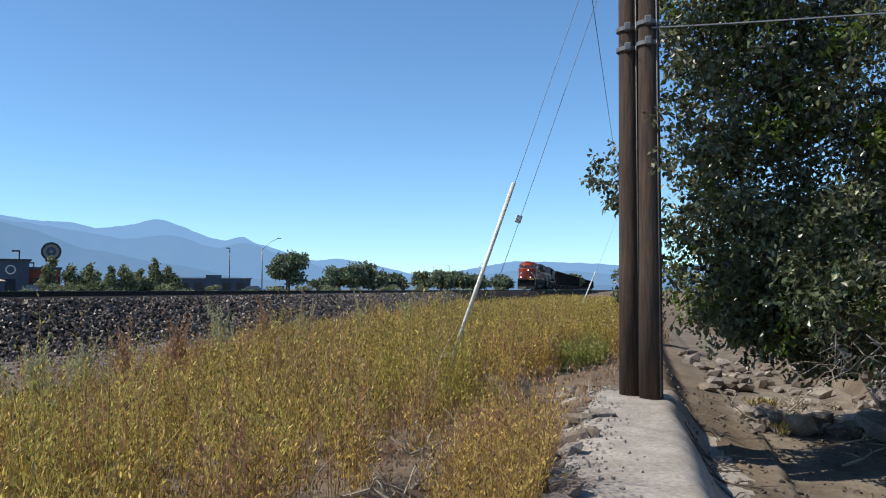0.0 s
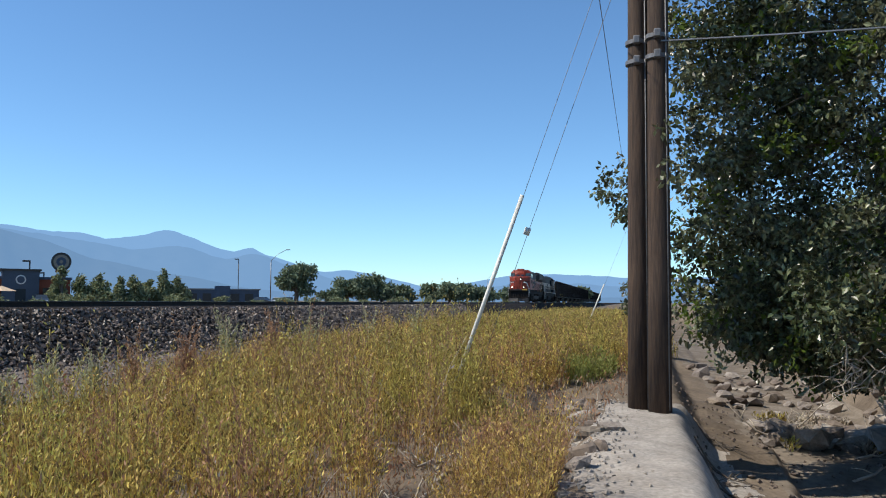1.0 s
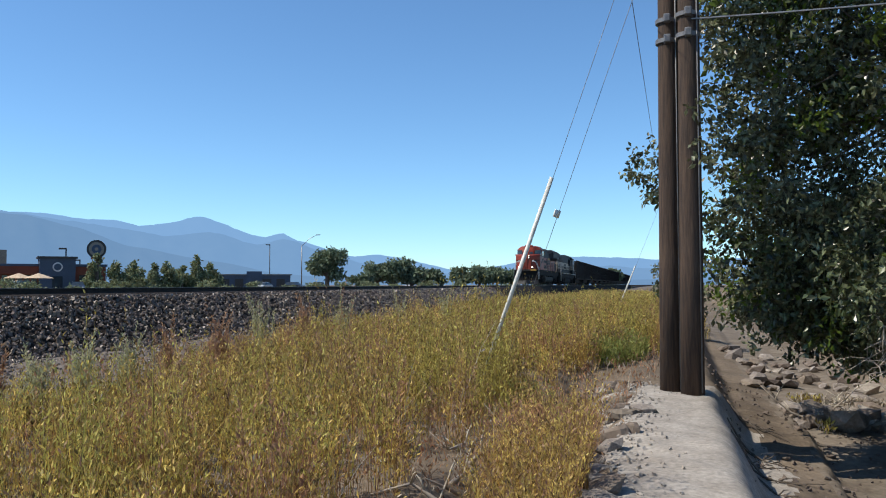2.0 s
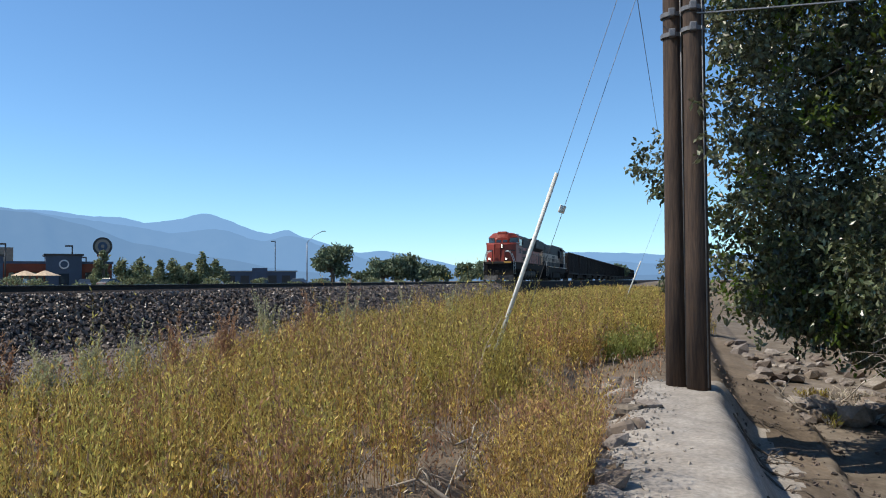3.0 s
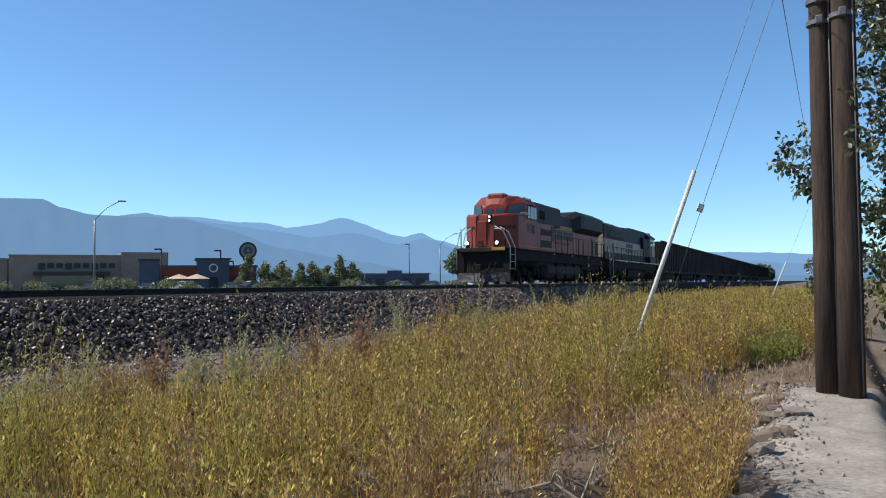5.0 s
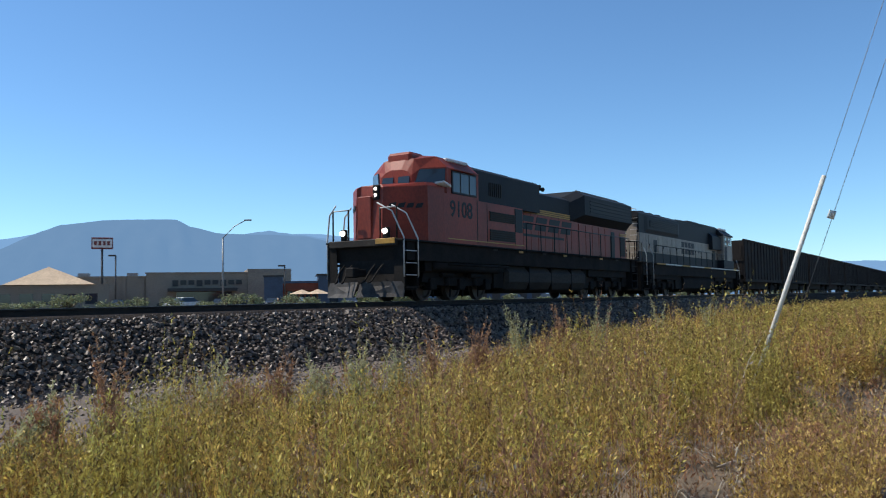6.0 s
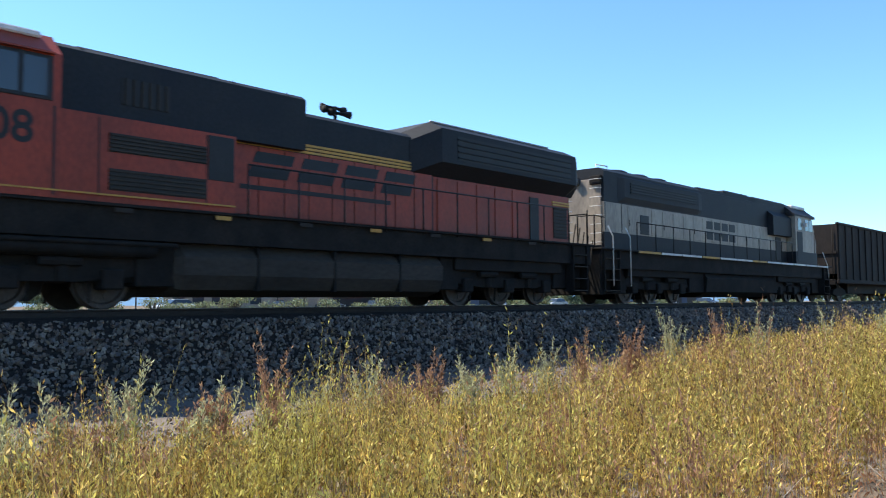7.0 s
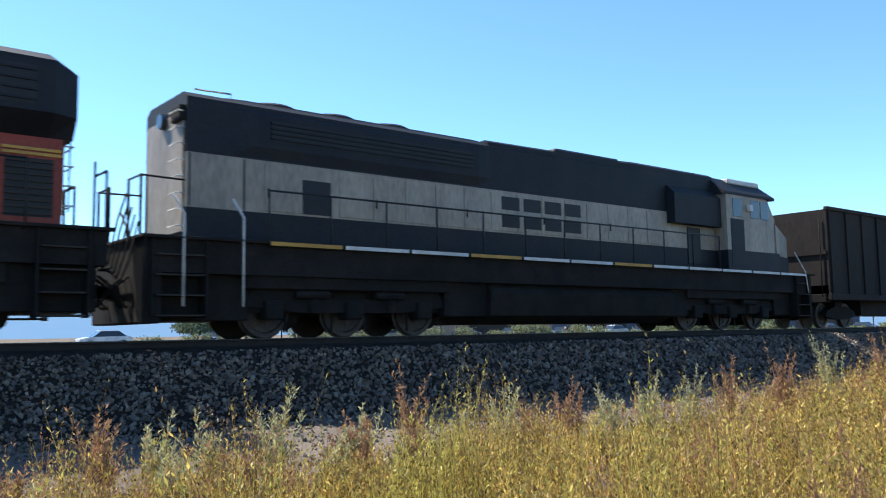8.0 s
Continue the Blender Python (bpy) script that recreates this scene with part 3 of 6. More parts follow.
    for s in (1, -1):
        for z0, z1 in ((2.15, 2.55), (2.85, 3.2)):
            grille(L, 5.9, 7.9, z0, z1, s * 1.465, 5, M_TANK)
        bx("cabinet_panel", (min(s * 1.45, s * 1.475), max(s * 1.45, s * 1.475), 7.95, 8.55, 2.55, 3.45), M_MARK, L, 0.005)
        for y in (5.7, 7.9):
            bx("panel_seam", (min(s * 1.455, s * 1.468), max(s * 1.455, s * 1.468), y, y + 0.025, DECK + 0.1, 3.45), M_MARK, L, 0)
    shell("dynamic_brake_hatch", [section(5.02, 1.28, 3.5, 4.74, 0.1), section(10.55, 1.28, 3.5, 4.74, 0.1)], M_NAVY, L)
    bx("brake_hatch_cap", (-0.9, 0.9, 5.5, 8.6, 4.7, 4.84), M_NAVY, L, 0.05)
    grille(L, 6.2, 7.2, 3.8, 4.3, 1.285, 6, M_TANK, "y")
    for y in (5.4, 8.6, 10.0):
        rod("lifting_eye", [(1.2, y, 4.6), (1.2, y + 0.08, 4.72), (1.2, y + 0.16, 4.6)], 0.02, M_NAVY, L, 5)
    # engine hood with doors
    shell("engine_hood", [section(8.62, 1.05, DECK, 4.46, 0.12), section(15.0, 1.05, DECK, 4.46, 0.12)], M_NAVY, L)
    for s in (1, -1):
        n = 9
        for i in range(n):
            y = 8.75 + i * 0.69
            bx("hood_door", (min(s * 1.05, s * 1.075), max(s * 1.05, s * 1.075), y, y + 0.665, DECK + 0.06, 3.46), M_ORANGE, L, 0.006)
        for z in (3.48, 3.56, 3.64):
            bx("stripe", (min(s * 1.05, s * 1.078), max(s * 1.05, s * 1.078), 8.75, 15.0, z, z + 0.055), M_YELLOW, L, 0)
        bx("marking", (min(s * 1.07, s * 1.084), max(s * 1.07, s * 1.084), 8.95, 13.4, 2.52, 2.62), M_MARK, L, 0)
    # plain slanted blocks in place of the painted name
    bars(L, 9.15, 14.35, 2.80, 3.36, 1.077, M_MARK, 4, 0.22)
    # horn: a cluster of small trumpets on a stem
    bx("horn_bracket", (0.35, 0.55, 12.0, 12.25, 4.4, 4.56), M_FRAME, L)
    for dy, dx, dz in ((-0.42, 0.08, 0.20), (-0.36, -0.1, 0.30), (0.44, 0.06, 0.18), (0.36, -0.08, 0.30), (-0.3, 0.2, 0.12)):
        rod("horn", [(0.45, 12.12, 4.56 + dz), (0.45 + dx * 0.5, 12.12 + dy * 0.55, 4.56 + dz), (0.45 + dx, 12.12 + dy, 4.56 + dz)], [0.035, 0.05, 0.10], M_FRAME, L, 8)
    rod("horn_stem", [(0.45, 12.12, 4.5), (0.45, 12.12, 4.9)], 0.045, M_FRAME, L)
    # radiator section: flared top
    shell("radiator_base", [section(15.0, 1.05, DECK, 3.5), section(21.45, 1.05, DECK, 3.5)], M_ORANGE, L)
    def flare(y, w, top):
        return [(-1.05, y, 3.42), (1.05, y, 3.42), (w, y, 3.75), (w, y, top - 0.22), (w - 0.45, y, top), (-w + 0.45, y, top), (-w, y, top - 0.22), (-w, y, 3.75)]
    shell("radiator", [flare(14.1, 1.06, 4.48), flare(14.88, 1.50, 4.86), flare(21.2, 1.50, 4.86), flare(21.6, 1.28, 4.72)], M_NAVY, L)
    for s in (1, -1):
        # pale metal rod along each top edge of the radiator
        rod("roof_edge_trim", [(s * 1.05, 14.9, 4.875), (s * 1.05, 20.3, 4.875)], 0.035, M_GALV, L, 6, "bright metal rod along the radiator top edge")
        grille(L, 15.5, 20.9, 3.85, 4.5, s * 1.50, 4)
        for i in range(5):
            y = 15.15 + i * 0.82
            bx("hood_door", (min(s * 1.05, s * 1.075), max(s * 1.05, s * 1.075), y, y + 0.78, DECK + 0.06, 3.38), M_ORANGE, L, 0.006)
        bx("door_recess", (min(s * 1.05, s * 1.08), max(s * 1.05, s * 1.08), 19.3, 19.75, DECK + 0.05, 3.25), M_MARK, L, 0)
        grille(L, 20.55, 21.3, DECK + 0.15, 3.05, s * 1.055, 9, M_TANK)
        for z in (3.1, 3.18):
            bx("stripe", (min(s * 1.05, s * 1.082), max(s * 1.05, s * 1.082), 20.5, 21.42, z, z + 0.05), M_YELLOW, L, 0)
    for x in (-0.2, 0.2):
        rod("ladder_rail", [(x + 0.75, 21.58, 2.2), (x + 0.75, 21.58, 4.6)], 0.015, M_FRAME, L, 5)
    for k in range(7):
        z = 2.3 + 0.34 * k
        rod("ladder_rung", [(1.0, 21.46, z), (1.05, 21.62, z), (0.5, 21.62, z)], 0.014, M_WHITE, L, 5)
    bx("hood_end_panel", (-0.9, 0.9, 21.44, 21.49, 2.1, 4.4), M_ORANGE, L, 0.01)
    # fuel tank
    tank = []
    for y, k in ((7.35, 0.9), (7.5, 1.0), (15.0, 1.0), (15.15, 0.9)):
        tank.append([(1.38 * k * x, y, 0.76 + 0.52 * k * z) for x, z in ((-0.6, -1), (0.6, -1), (0.9, -0.75), (1, -0.2), (1, 0.5), (0.85, 1), (-0.85, 1), (-1, 0.5), (-1, -0.2), (-0.9, -0.75))])
    shell("fuel_tank", tank, M_TANK, L, "grey brown fuel tank")
    for y in (9.2, 11.3, 13.4):
        bx("tank_strap", (-1.39, 1.39, y, y + 0.06, 0.35, 1.26), M_FRAME, L, 0)
    for i in range(7):
        bx("step_light", (1.515, 1.53, 6.0 + i * 2.1, 6.35 + i * 2.1, DECK - 0.16, DECK - 0.08), M_YELLOW if i % 2 else M_TANK, L, 0)
    rod("air_pipe", [(1.45, 3.0, 1.2), (1.45, 7.3, 1.2)], 0.05, M_FRAME, L)
    tubeb = bmesh.new()
    tube(tubeb, [(1.3, 2.2, 1.12), (1.3, 6.9, 1.12)], 0.16, 10)
    part("air_reservoir", tubeb, M_FRAME, L, smooth=True)
    bx("equipment_box", (-1.1, 1.1, 1.05, 1.95, 0.35, 1.32), M_FRAME, L)
    bx("equipment_box", (-1.2, 1.2, 6.6, 7.4, 0.42, 1.3), M_FRAME, L)
    bx("equipment_box", (-1.2, 1.2, 15.1, 15.8, 0.42, 1.3), M_FRAME, L)
    bx("equipment_box", (-1.2, 1.2, 20.3, 22.0, 0.5, 1.3), M_FRAME, L)
    for o in L.children:      # the cab end stands a little further forward on the frame
        if o.type == "FONT" or (o.type == "MESH" and max(v.co.y for v in o.data.vertices) < 5.45):
            o.location.y -= 0.35
    loco_truck(L, 4.3)
    loco_truck(L, 18.1)
    return L


def build_second_loco():
    L = thing("locomotive", pose(TRACK_X, 90, RAIL_Z), "cream and dark green diesel locomotive running hood first on the rails", "locomotive", "locomotives of the train")
    DECK = 1.86
    shell("underframe", [section(-0.85, 1.40, 1.2, DECK - 0.06), section(22.1, 1.40, 1.2, DECK - 0.06)], M_FRAME, L)
    bx("walkway", (-1.52, 1.52, -0.95, 22.2, DECK - 0.06, DECK), M_FRAME, L, 0.01)
    bx("pilot", (-1.42, 1.42, -0.9, -0.55, 0.3, 1.8), M_FRAME, L, 0.03)
    bx("pilot", (-1.42, 1.42, 21.8, 22.1, 0.35, 1.8), M_FRAME, L, 0.03)
    coupler(L, -0.92, -1)
    for k in range(5):
        x = 0.5 + 0.16 * k
        rod("jumper_cable", [(x, -0.9, 2.7 - 0.15 * k), (x, -1.05, 2.2 - 0.2 * k), (x, -1.2, 1.4 - 0.1 * k), (x * 0.9, -1.35, 1.25)], 0.022, M_FRAME, L, 5)
    coupler(L, 22.1, 1)
    # long hood: dark, cream, dark bands
    shell("hood_base", [section(0, 1.05, DECK, 2.46), section(17.0, 1.05, DECK, 2.46)], M_NAVY, L)
    shell("hood_side", [section(0.0, 1.052, 2.46, 3.5), section(17.0, 1.052, 2.46, 3.5)], M_CREAM, L, "weathered cream hood band")
    shell("hood_top", [section(0.0, 1.055, 3.5, 4.68, 0.12), section(17.0, 1.055, 3.5, 4.68, 0.12)], M_NAVY, L)
    shell("radiator", [[(-1.05, y, 3.52), (1.05, y, 3.52), (w, y, 3.75), (w, y, 4.42), (w - 0.3, y, 4.72), (-w + 0.3, y, 4.72), (-w, y, 4.42), (-w, y, 3.75)] for y, w in ((0.9, 1.06), (1.3, 1.12), (7.2, 1.12), (7.6, 1.06))], M_NAVY, L)
    grille(L, 1.7, 7.0, 3.9, 4.3, 1.125, 4)
    for y in (2.2, 3.7, 5.2):
        bm = bmesh.new()
        tube(bm, [(0, y, 4.66), (0, y, 4.8), (0, y, 4.86)], [0.66, 0.66, 0.55], 20)
        part("radiator_fan", bm, M_NAVY, L)
    bx("brake_hatch", (-1.0, 1.0, 10.0, 12.6, 4.6, 4.84), M_NAVY, L, 0.06)
    shell("roof_casing", [section(7.6, 1.0, 4.55, 4.74, 0.06), section(12.4, 1.0, 4.55, 4.80, 0.06), section(13.2, 1.05, 4.55, 4.84, 0.08), section(17.0, 1.05, 4.55, 4.84, 0.08)], M_NAVY, L)
    for s in (1, -1):
        shell("blower_box", [[(s * 1.0, y, 3.16), (s * 1.34, y, 3.16), (s * 1.34, y, 4.05), (s * 1.0, y, 4.35)] for y in (14.6, 16.95)], M_NAVY, L, "dark blue air intake box")
        bx("hood_door", (min(s * 1.05, s * 1.08), max(s * 1.05, s * 1.08), 15.55, 16.2, 2.0, 3.1), M_MARK, L, 0.01)
        for y in (0.05, 1.15):
            bx("hood_seam", (min(s * 1.05, s * 1.062), max(s * 1.05, s * 1.062), y, y + 0.03, 2.48, 3.48), M_MARK, L, 0)
    rod("roof_rail", [(0.55, 0.35, 4.6), (0.55, 0.35, 4.86), (0.55, 1.1, 4.88), (0.55, 1.1, 4.6)], 0.02, M_WHITE, L, 5)
    bx("hood_end_panel", (-0.95, 0.95, -0.03, 0.0, 2.0, 4.3), M_CREAM, L, 0.01)
    bx("number_board", (0.55, 1.0, -0.12, 0.02, 4.1, 4.4), M_FRAME, L, 0.02)
    bm = bmesh.new()
    tube(bm, [(0, -0.14, 4.25), (0, 0.0, 4.25)], [0.15, 0.17], 12)
    part("rear_headlight", bm, M_GLASS, L)
    for k in range(8):
        z = 2.1 + 0.31 * k
        rod("ladder_rung", [(0.98, -0.02, z), (1.04, -0.16, z), (0.6, -0.16, z)], 0.014, M_WHITE, L, 5)
    for s in (1, -1):
        for i in range(15):
            y = 1.6 + i * 0.86
            if 2.4 < y < 3.1:
                continue
            bx("hood_door", (min(s * 1.05, s * 1.072), max(s * 1.05, s * 1.072), y, y + 0.835, 2.50, 3.44), M_CREAM, L, 0.006)
            if i % 3 == 0:
                bx("door_handle", (min(s * 1.07, s * 1.09), max(s * 1.07, s * 1.09), y + 0.06, y + 0.09, 2.75, 2.95), M_FRAME, L, 0)
        bx("door_recess", (min(s * 1.05, s * 1.075), max(s * 1.05, s * 1.075), 2.45, 3.1, 2.5, 3.2), M_MARK, L, 0)
        for i in range(12):
            y = 1.5 + i * 1.68
            bx("reflector_strip", (min(s * 1.52, s * 1.533), max(s * 1.52, s * 1.533), y, y + 1.6, DECK - 0.09, DECK - 0.015), M_YELLOW if i % 3 == 0 and i < 8 else M_WHITE, L, 0)
        railing(L, 1.5, 16.6, s, DECK, 12, M_MARK, 0.98)
        stairwell(L, -0.75, 0.25, s, DECK)
        stairwell(L, 21.0, 21.8, s, DECK)
        for y in (-0.2, 0.95):
            rod("grab_rail", [(s * 1.5, y, 0.6), (s * 1.5, y, DECK + 0.4), (s * 1.42, y - 0.18, DECK + 0.75)], 0.024, M_WHITE, L)
        rod("grab_rail", [(s * 1.45, 21.05, DECK + 0.7), (s * 1.5, 21.6, DECK + 0.05), (s * 1.5, 21.75, 1.2)], 0.024, M_WHITE, L)
        rod("grab_rail", [(s * 1.48, -0.88, 0.5), (s * 1.48, -0.88, DECK + 1.0)], 0.022, M_FRAME, L)
        for x in (0.55, 1.2):
            rod("end_post", [(s * x, -0.88, DECK), (s * x, -0.88, DECK + 1.1)], 0.028, M_FRAME, L)
        rod("end_rail", [(s * 0.55, -0.88, DECK + 1.08), (s * 1.2, -0.88, DECK + 1.08)], 0.02, M_FRAME, L)
        rod("end_rail", [(s * 1.2, -0.88, DECK + 1.08), (s * 1.1, -0.05, DECK + 1.08)], 0.02, M_FRAME, L)
    # plain upright blocks in place of the painted name
    bars(L, 7.95, 10.95, 2.60, 3.36, 1.074, M_MARK, 4)
    # cab at the trailing end
    shell("cab_lower", [section(17.0, 1.50, DECK, 2.46), section(20.0, 1.50, DECK, 2.46)], M_NAVY, L)
    shell("cab_wall", [section(17.0, 1.502, 2.46, 4.28), section(19.3, 1.502, 2.46, 4.28), section(19.95, 1.40, 2.46, 3.6)], M_CREAM, L, "cream cab wall")
    def roof(y, w, top):
        return [(-w, y, 4.2), (w, y, 4.2), (w, y, 4.28), (w * 0.6, y, top), (-w * 0.6, y, top), (-w, y, 4.28)]
    shell("cab_roof", [roof(16.9, 1.52, 4.80), roof(19.7, 1.55, 4.76), roof(19.85, 1.5, 4.62)], M_NAVY, L)
    bx("roof_panel", (0.2, 1.1, 17.8, 19.6, 4.66, 4.82), M_WHITE, L, 0.03)
    shell("nose", [section(19.9, 1.45, DECK, 3.55, 0.12), section(21.3, 1.05, DECK, 3.2, 0.12)], M_CREAM, L)
    shell("nose_lower", [section(19.9, 1.46, DECK, 2.40), section(21.32, 1.06, DECK, 2.40)], M_NAVY, L)
    for s in (1, -1):
        for y0, y1 in ((17.35, 17.85), (18.35, 18.85), (18.93, 19.4)):
            bx("window", (min(s * 1.49, s * 1.515), max(s * 1.49, s * 1.515), y0, y1, 3.52, 4.1), M_GLASS, L, 0.01)
        bx("cab_door", (min(s * 1.49, s * 1.512), max(s * 1.49, s * 1.512), 17.2, 17.95, DECK + 0.1, 3.45), M_NAVY, L, 0.01)
        bx("mirror", (min(s * 1.52, s * 1.66), max(s * 1.52, s * 1.66), 18.1, 18.28, 3.72, 3.92), M_WHITE, L, 0.01)
    shell("fuel_tank", [[(1.36 * x, y, 0.74 + 0.5 * z) for x, z in ((-0.6, -1), (0.6, -1), (0.95, -0.6), (1, 0.5), (0.85, 1), (-0.85, 1), (-1, 0.5), (-0.95, -0.6))] for y in (7.3, 14.4)], M_FRAME, L)
    bx("equipment_box", (-1.12, 1.12, -0.6, 1.25, 0.35, 1.25), M_FRAME, L)
    bx("equipment_box", (-1.2, 1.2, 6.0, 7.3, 0.42, 1.25), M_FRAME, L)
    bx("equipment_box", (-1.2, 1.2, 14.4, 15.2, 0.42, 1.25), M_FRAME, L)
    bx("equipment_box", (-1.2, 1.2, 20.0, 22.0, 0.45, 1.25), M_FRAME, L)
    loco_truck(L, 3.6)
    loco_truck(L, 17.6)
    return L


def build_hopper():
    H = thing("hopper_car", pose(TRACK_X, 110, RAIL_Z), "soot-dark steel coal hopper car with ribbed sides on the rails", "railway car", "coal cars of the train")
    n0, n1 = 0.35, 15.45
    bm = bmesh.new()
    for s in (-1, 1):
        box(bm, min(s * 1.50, s * 1.56), max(s * 1.50, s * 1.56), n0, n1, 1.05, 4.2)
    for y0, y1 in ((n0, n0 + 0.06), (n1 - 0.06, n1)):
        box(bm, -1.5, 1.5, y0, y1, 1.5, 4.2)
    box(bm, -1.5, 1.5, n0, n1, 1.05, 1.12)
    box(bm, -1.0, 1.0, n0 + 3.4, n1 - 3.4, 0.45, 1.06)
    part("body", bm, M_HOPPER, H)
    for s in (-1, 1):
        bx("top_chord", (min(s * 1.48, s * 1.63), max(s * 1.48, s * 1.63), n0 - 0.02, n1 + 0.02, 4.16, 4.3), M_HOPPER, H, 0.02)
        bx("side_sill", (min(s * 1.48, s * 1.62), max(s * 1.48, s * 1.62), n0 - 0.02, n1 + 0.02, 0.98, 1.2), M_HOPPER, H, 0.02)
        for i in range(13):
            y = n0 + 0.1 + i * (n1 - n0 - 0.3) / 12
            bx("rib", (min(s * 1.56, s * 1.62), max(s * 1.56, s * 1.62), y, y + 0.1, 1.2, 4.16), M_HOPPER, H, 0)
    for y, d in ((n0, -1), (n1, 1)):
        bx("end_sill", (-1.4, 1.4, min(y, y - 0.3 * d), max(y, y - 0.3 * d), 0.9, 1.2), M_FRAME, H)
        coupler(H, y, d * 0.6)
        bx("end_rib", (-1.5, 1.5, min(y, y + 0.06 * d), max(y, y + 0.06 * d), 2.6, 2.75), M_HOPPER, H, 0)
        rod("ladder_rail", [(1.3, y + 0.05 * d, 1.1), (1.3, y + 0.05 * d, 3.9)], 0.02, M_FRAME, H, 5)
    bm = bmesh.new()
    rows = []
    for j in range(25):
        y = n0 + 0.1 + (n1 - n0 - 0.2) * j / 24
        rows.append([bm.verts.new((x, y, 3.95 + 0.28 * (1 - (x / 1.5) ** 2) * smooth01(min(y - n0, n1 - y), 0, 2.5) + random.uniform(-0.04, 0.04))) for x in (-1.49, -0.9, -0.3, 0.3, 0.9, 1.49)])
    for a, b in zip(rows, rows[1:]):
        for k in range(5):
            bm.faces.new((a[k], a[k + 1], b[k + 1], b[k]))
    part("coal_load", bm, M_COAL, H, "heaped black coal")
    for yc in (2.0, 13.8):
        bm = bmesh.new()
        for s in (-1, 1):
            prism(bm, [(yc - 1.15, 0.42), (yc - 1.0, 0.62), (yc - 0.35, 0.78), (yc + 0.35, 0.78), (yc + 1.0, 0.62), (yc + 1.15, 0.42), (yc + 0.4, 0.3), (yc - 0.4, 0.3)], s * 0.9, s * 1.08)
        box(bm, -1.0, 1.0, yc - 0.25, yc + 0.25, 0.5, 0.95)
        bmesh.ops.recalc_face_normals(bm, faces=bm.faces)
        part("truck", bm, M_FRAME, H)
        for a in (-0.89, 0.89):
            wheelset(H, yc + a, 0.455, False)
    return H


lead_loco, second_loco, first_hopper = build_lead_loco(), build_second_loco(), build_hopper()
TRAIN = [(lead_loco, 0.0), (second_loco, 23.6), (first_hopper, 46.4)]
for i in range(1, 16):
    TRAIN.append((copy_thing(first_hopper, pose(TRACK_X, 110 + 16 * i, RAIL_Z)), 46.4 + 16.1 * i))


# ---- poles ----
def build_pole(x, y, r, lean):
    bm = bmesh.new()
    pts = [(x + lean * k, y, -0.2 + 12.5 * k / 6) for k in range(7)]
    tube(bm, pts, [r * (1 - 0.04 * k) for k in range(7)], 16)
    P = tagged(part("utility_pole", bm, M_POLE, None, smooth=True), "tall weathered brown wooden utility pole on the silt berm", "utility pole", "pair of poles")
    rod("ground_wire", [(x + r * 0.75, y - r * 0.78, 0.1), (x + r * 0.7, y - r * 0.74, 7.0)], 0.012, M_WIRE, P, 5)
    for z in (5.15, 5.45, 7.2):
        bm = bmesh.new()
        tube(bm, [(x, y, z - 0.03), (x, y, z + 0.03)], r * 0.98 + 0.006, 16)
        part("steel_band", bm, M_WIRE, P, "dull steel band")
        bm = bmesh.new()
        box(bm, x - 0.05, x + 0.05, y - r - 0.09, y - r + 0.02, z - 0.06, z + 0.06, 0.015)
        part("cable_bracket", bm, M_WIRE, P)
    return P


build_pole(0.40, 12.4, 0.166, 0.004)
build_pole(0.115, 12.66, 0.165, 0.006)



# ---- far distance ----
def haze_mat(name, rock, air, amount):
    """Far slopes: rock with an added glow standing in for kilometres of lit air."""
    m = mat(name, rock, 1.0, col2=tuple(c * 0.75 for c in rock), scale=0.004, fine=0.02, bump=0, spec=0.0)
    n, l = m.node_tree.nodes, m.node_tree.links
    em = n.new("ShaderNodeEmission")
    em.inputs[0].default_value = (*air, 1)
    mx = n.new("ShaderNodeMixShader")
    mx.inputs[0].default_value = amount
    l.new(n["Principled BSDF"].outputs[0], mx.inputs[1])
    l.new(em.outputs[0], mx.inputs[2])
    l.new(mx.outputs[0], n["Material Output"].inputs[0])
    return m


def ridge_at(knots, az):
    """Smooth ridge line through peaks and saddles, each an azimuth and its height in degrees."""
    for (a, ha), (b, hb) in zip(knots, knots[1:]):
        if a <= az <= b:
            return ha + (hb - ha) * (0.35 * smooth01(az, a, b) + 0.65 * (az - a) / (b - a))
    return knots[0][1] if az < knots[0][0] else knots[-1][1]


def build_range(name, radius, depth, knots, rough, air, amount, seed):
    a0, a1, cols, rows = -70, 120, 640, 14
    verts, faces = [], []
    for i in range(cols + 1):
        az = a0 + (a1 - a0) * i / cols
        h = ridge_at(knots, az)
        h += rough * (0.6 * wave(az, seed, 2.2, seed) + 0.5 * wave(az, seed, 0.7, seed + 3) + 0.3 * wave(az, seed, 0.25, seed + 5)) * min(1, h)
        h = max(h, 0.02)
        for j in range(rows + 1):
            k = j / rows
            r = radius + depth * k
            spur = 1 + 0.2 * (1 - k) * k * 4 * wave(az * 1.3, k * 3, 1.1, seed + 7)
            z = CAM_Z + math.tan(radians(h)) * (radius + depth) * (k ** 0.8) * spur - 6 * (1 - k)
            verts.append((-math.sin(radians(az)) * r, math.cos(radians(az)) * r, z))
    w = rows + 1
    for i in range(cols):
        for j in range(rows):
            faces.append((i * w + j, (i + 1) * w + j, (i + 1) * w + j + 1, i * w + j + 1))
    me = bpy.data.meshes.new(name)
    me.from_pydata(verts, [], faces)
    me.materials.append(haze_mat(name + "_rock_haze_glow", (0.10, 0.11, 0.10), air, amount))
    me.polygons.foreach_set("use_smooth", [True] * len(faces))
    tagged(new(name, me), "hazy blue mountain range on the horizon", "mountains", kind="structure")


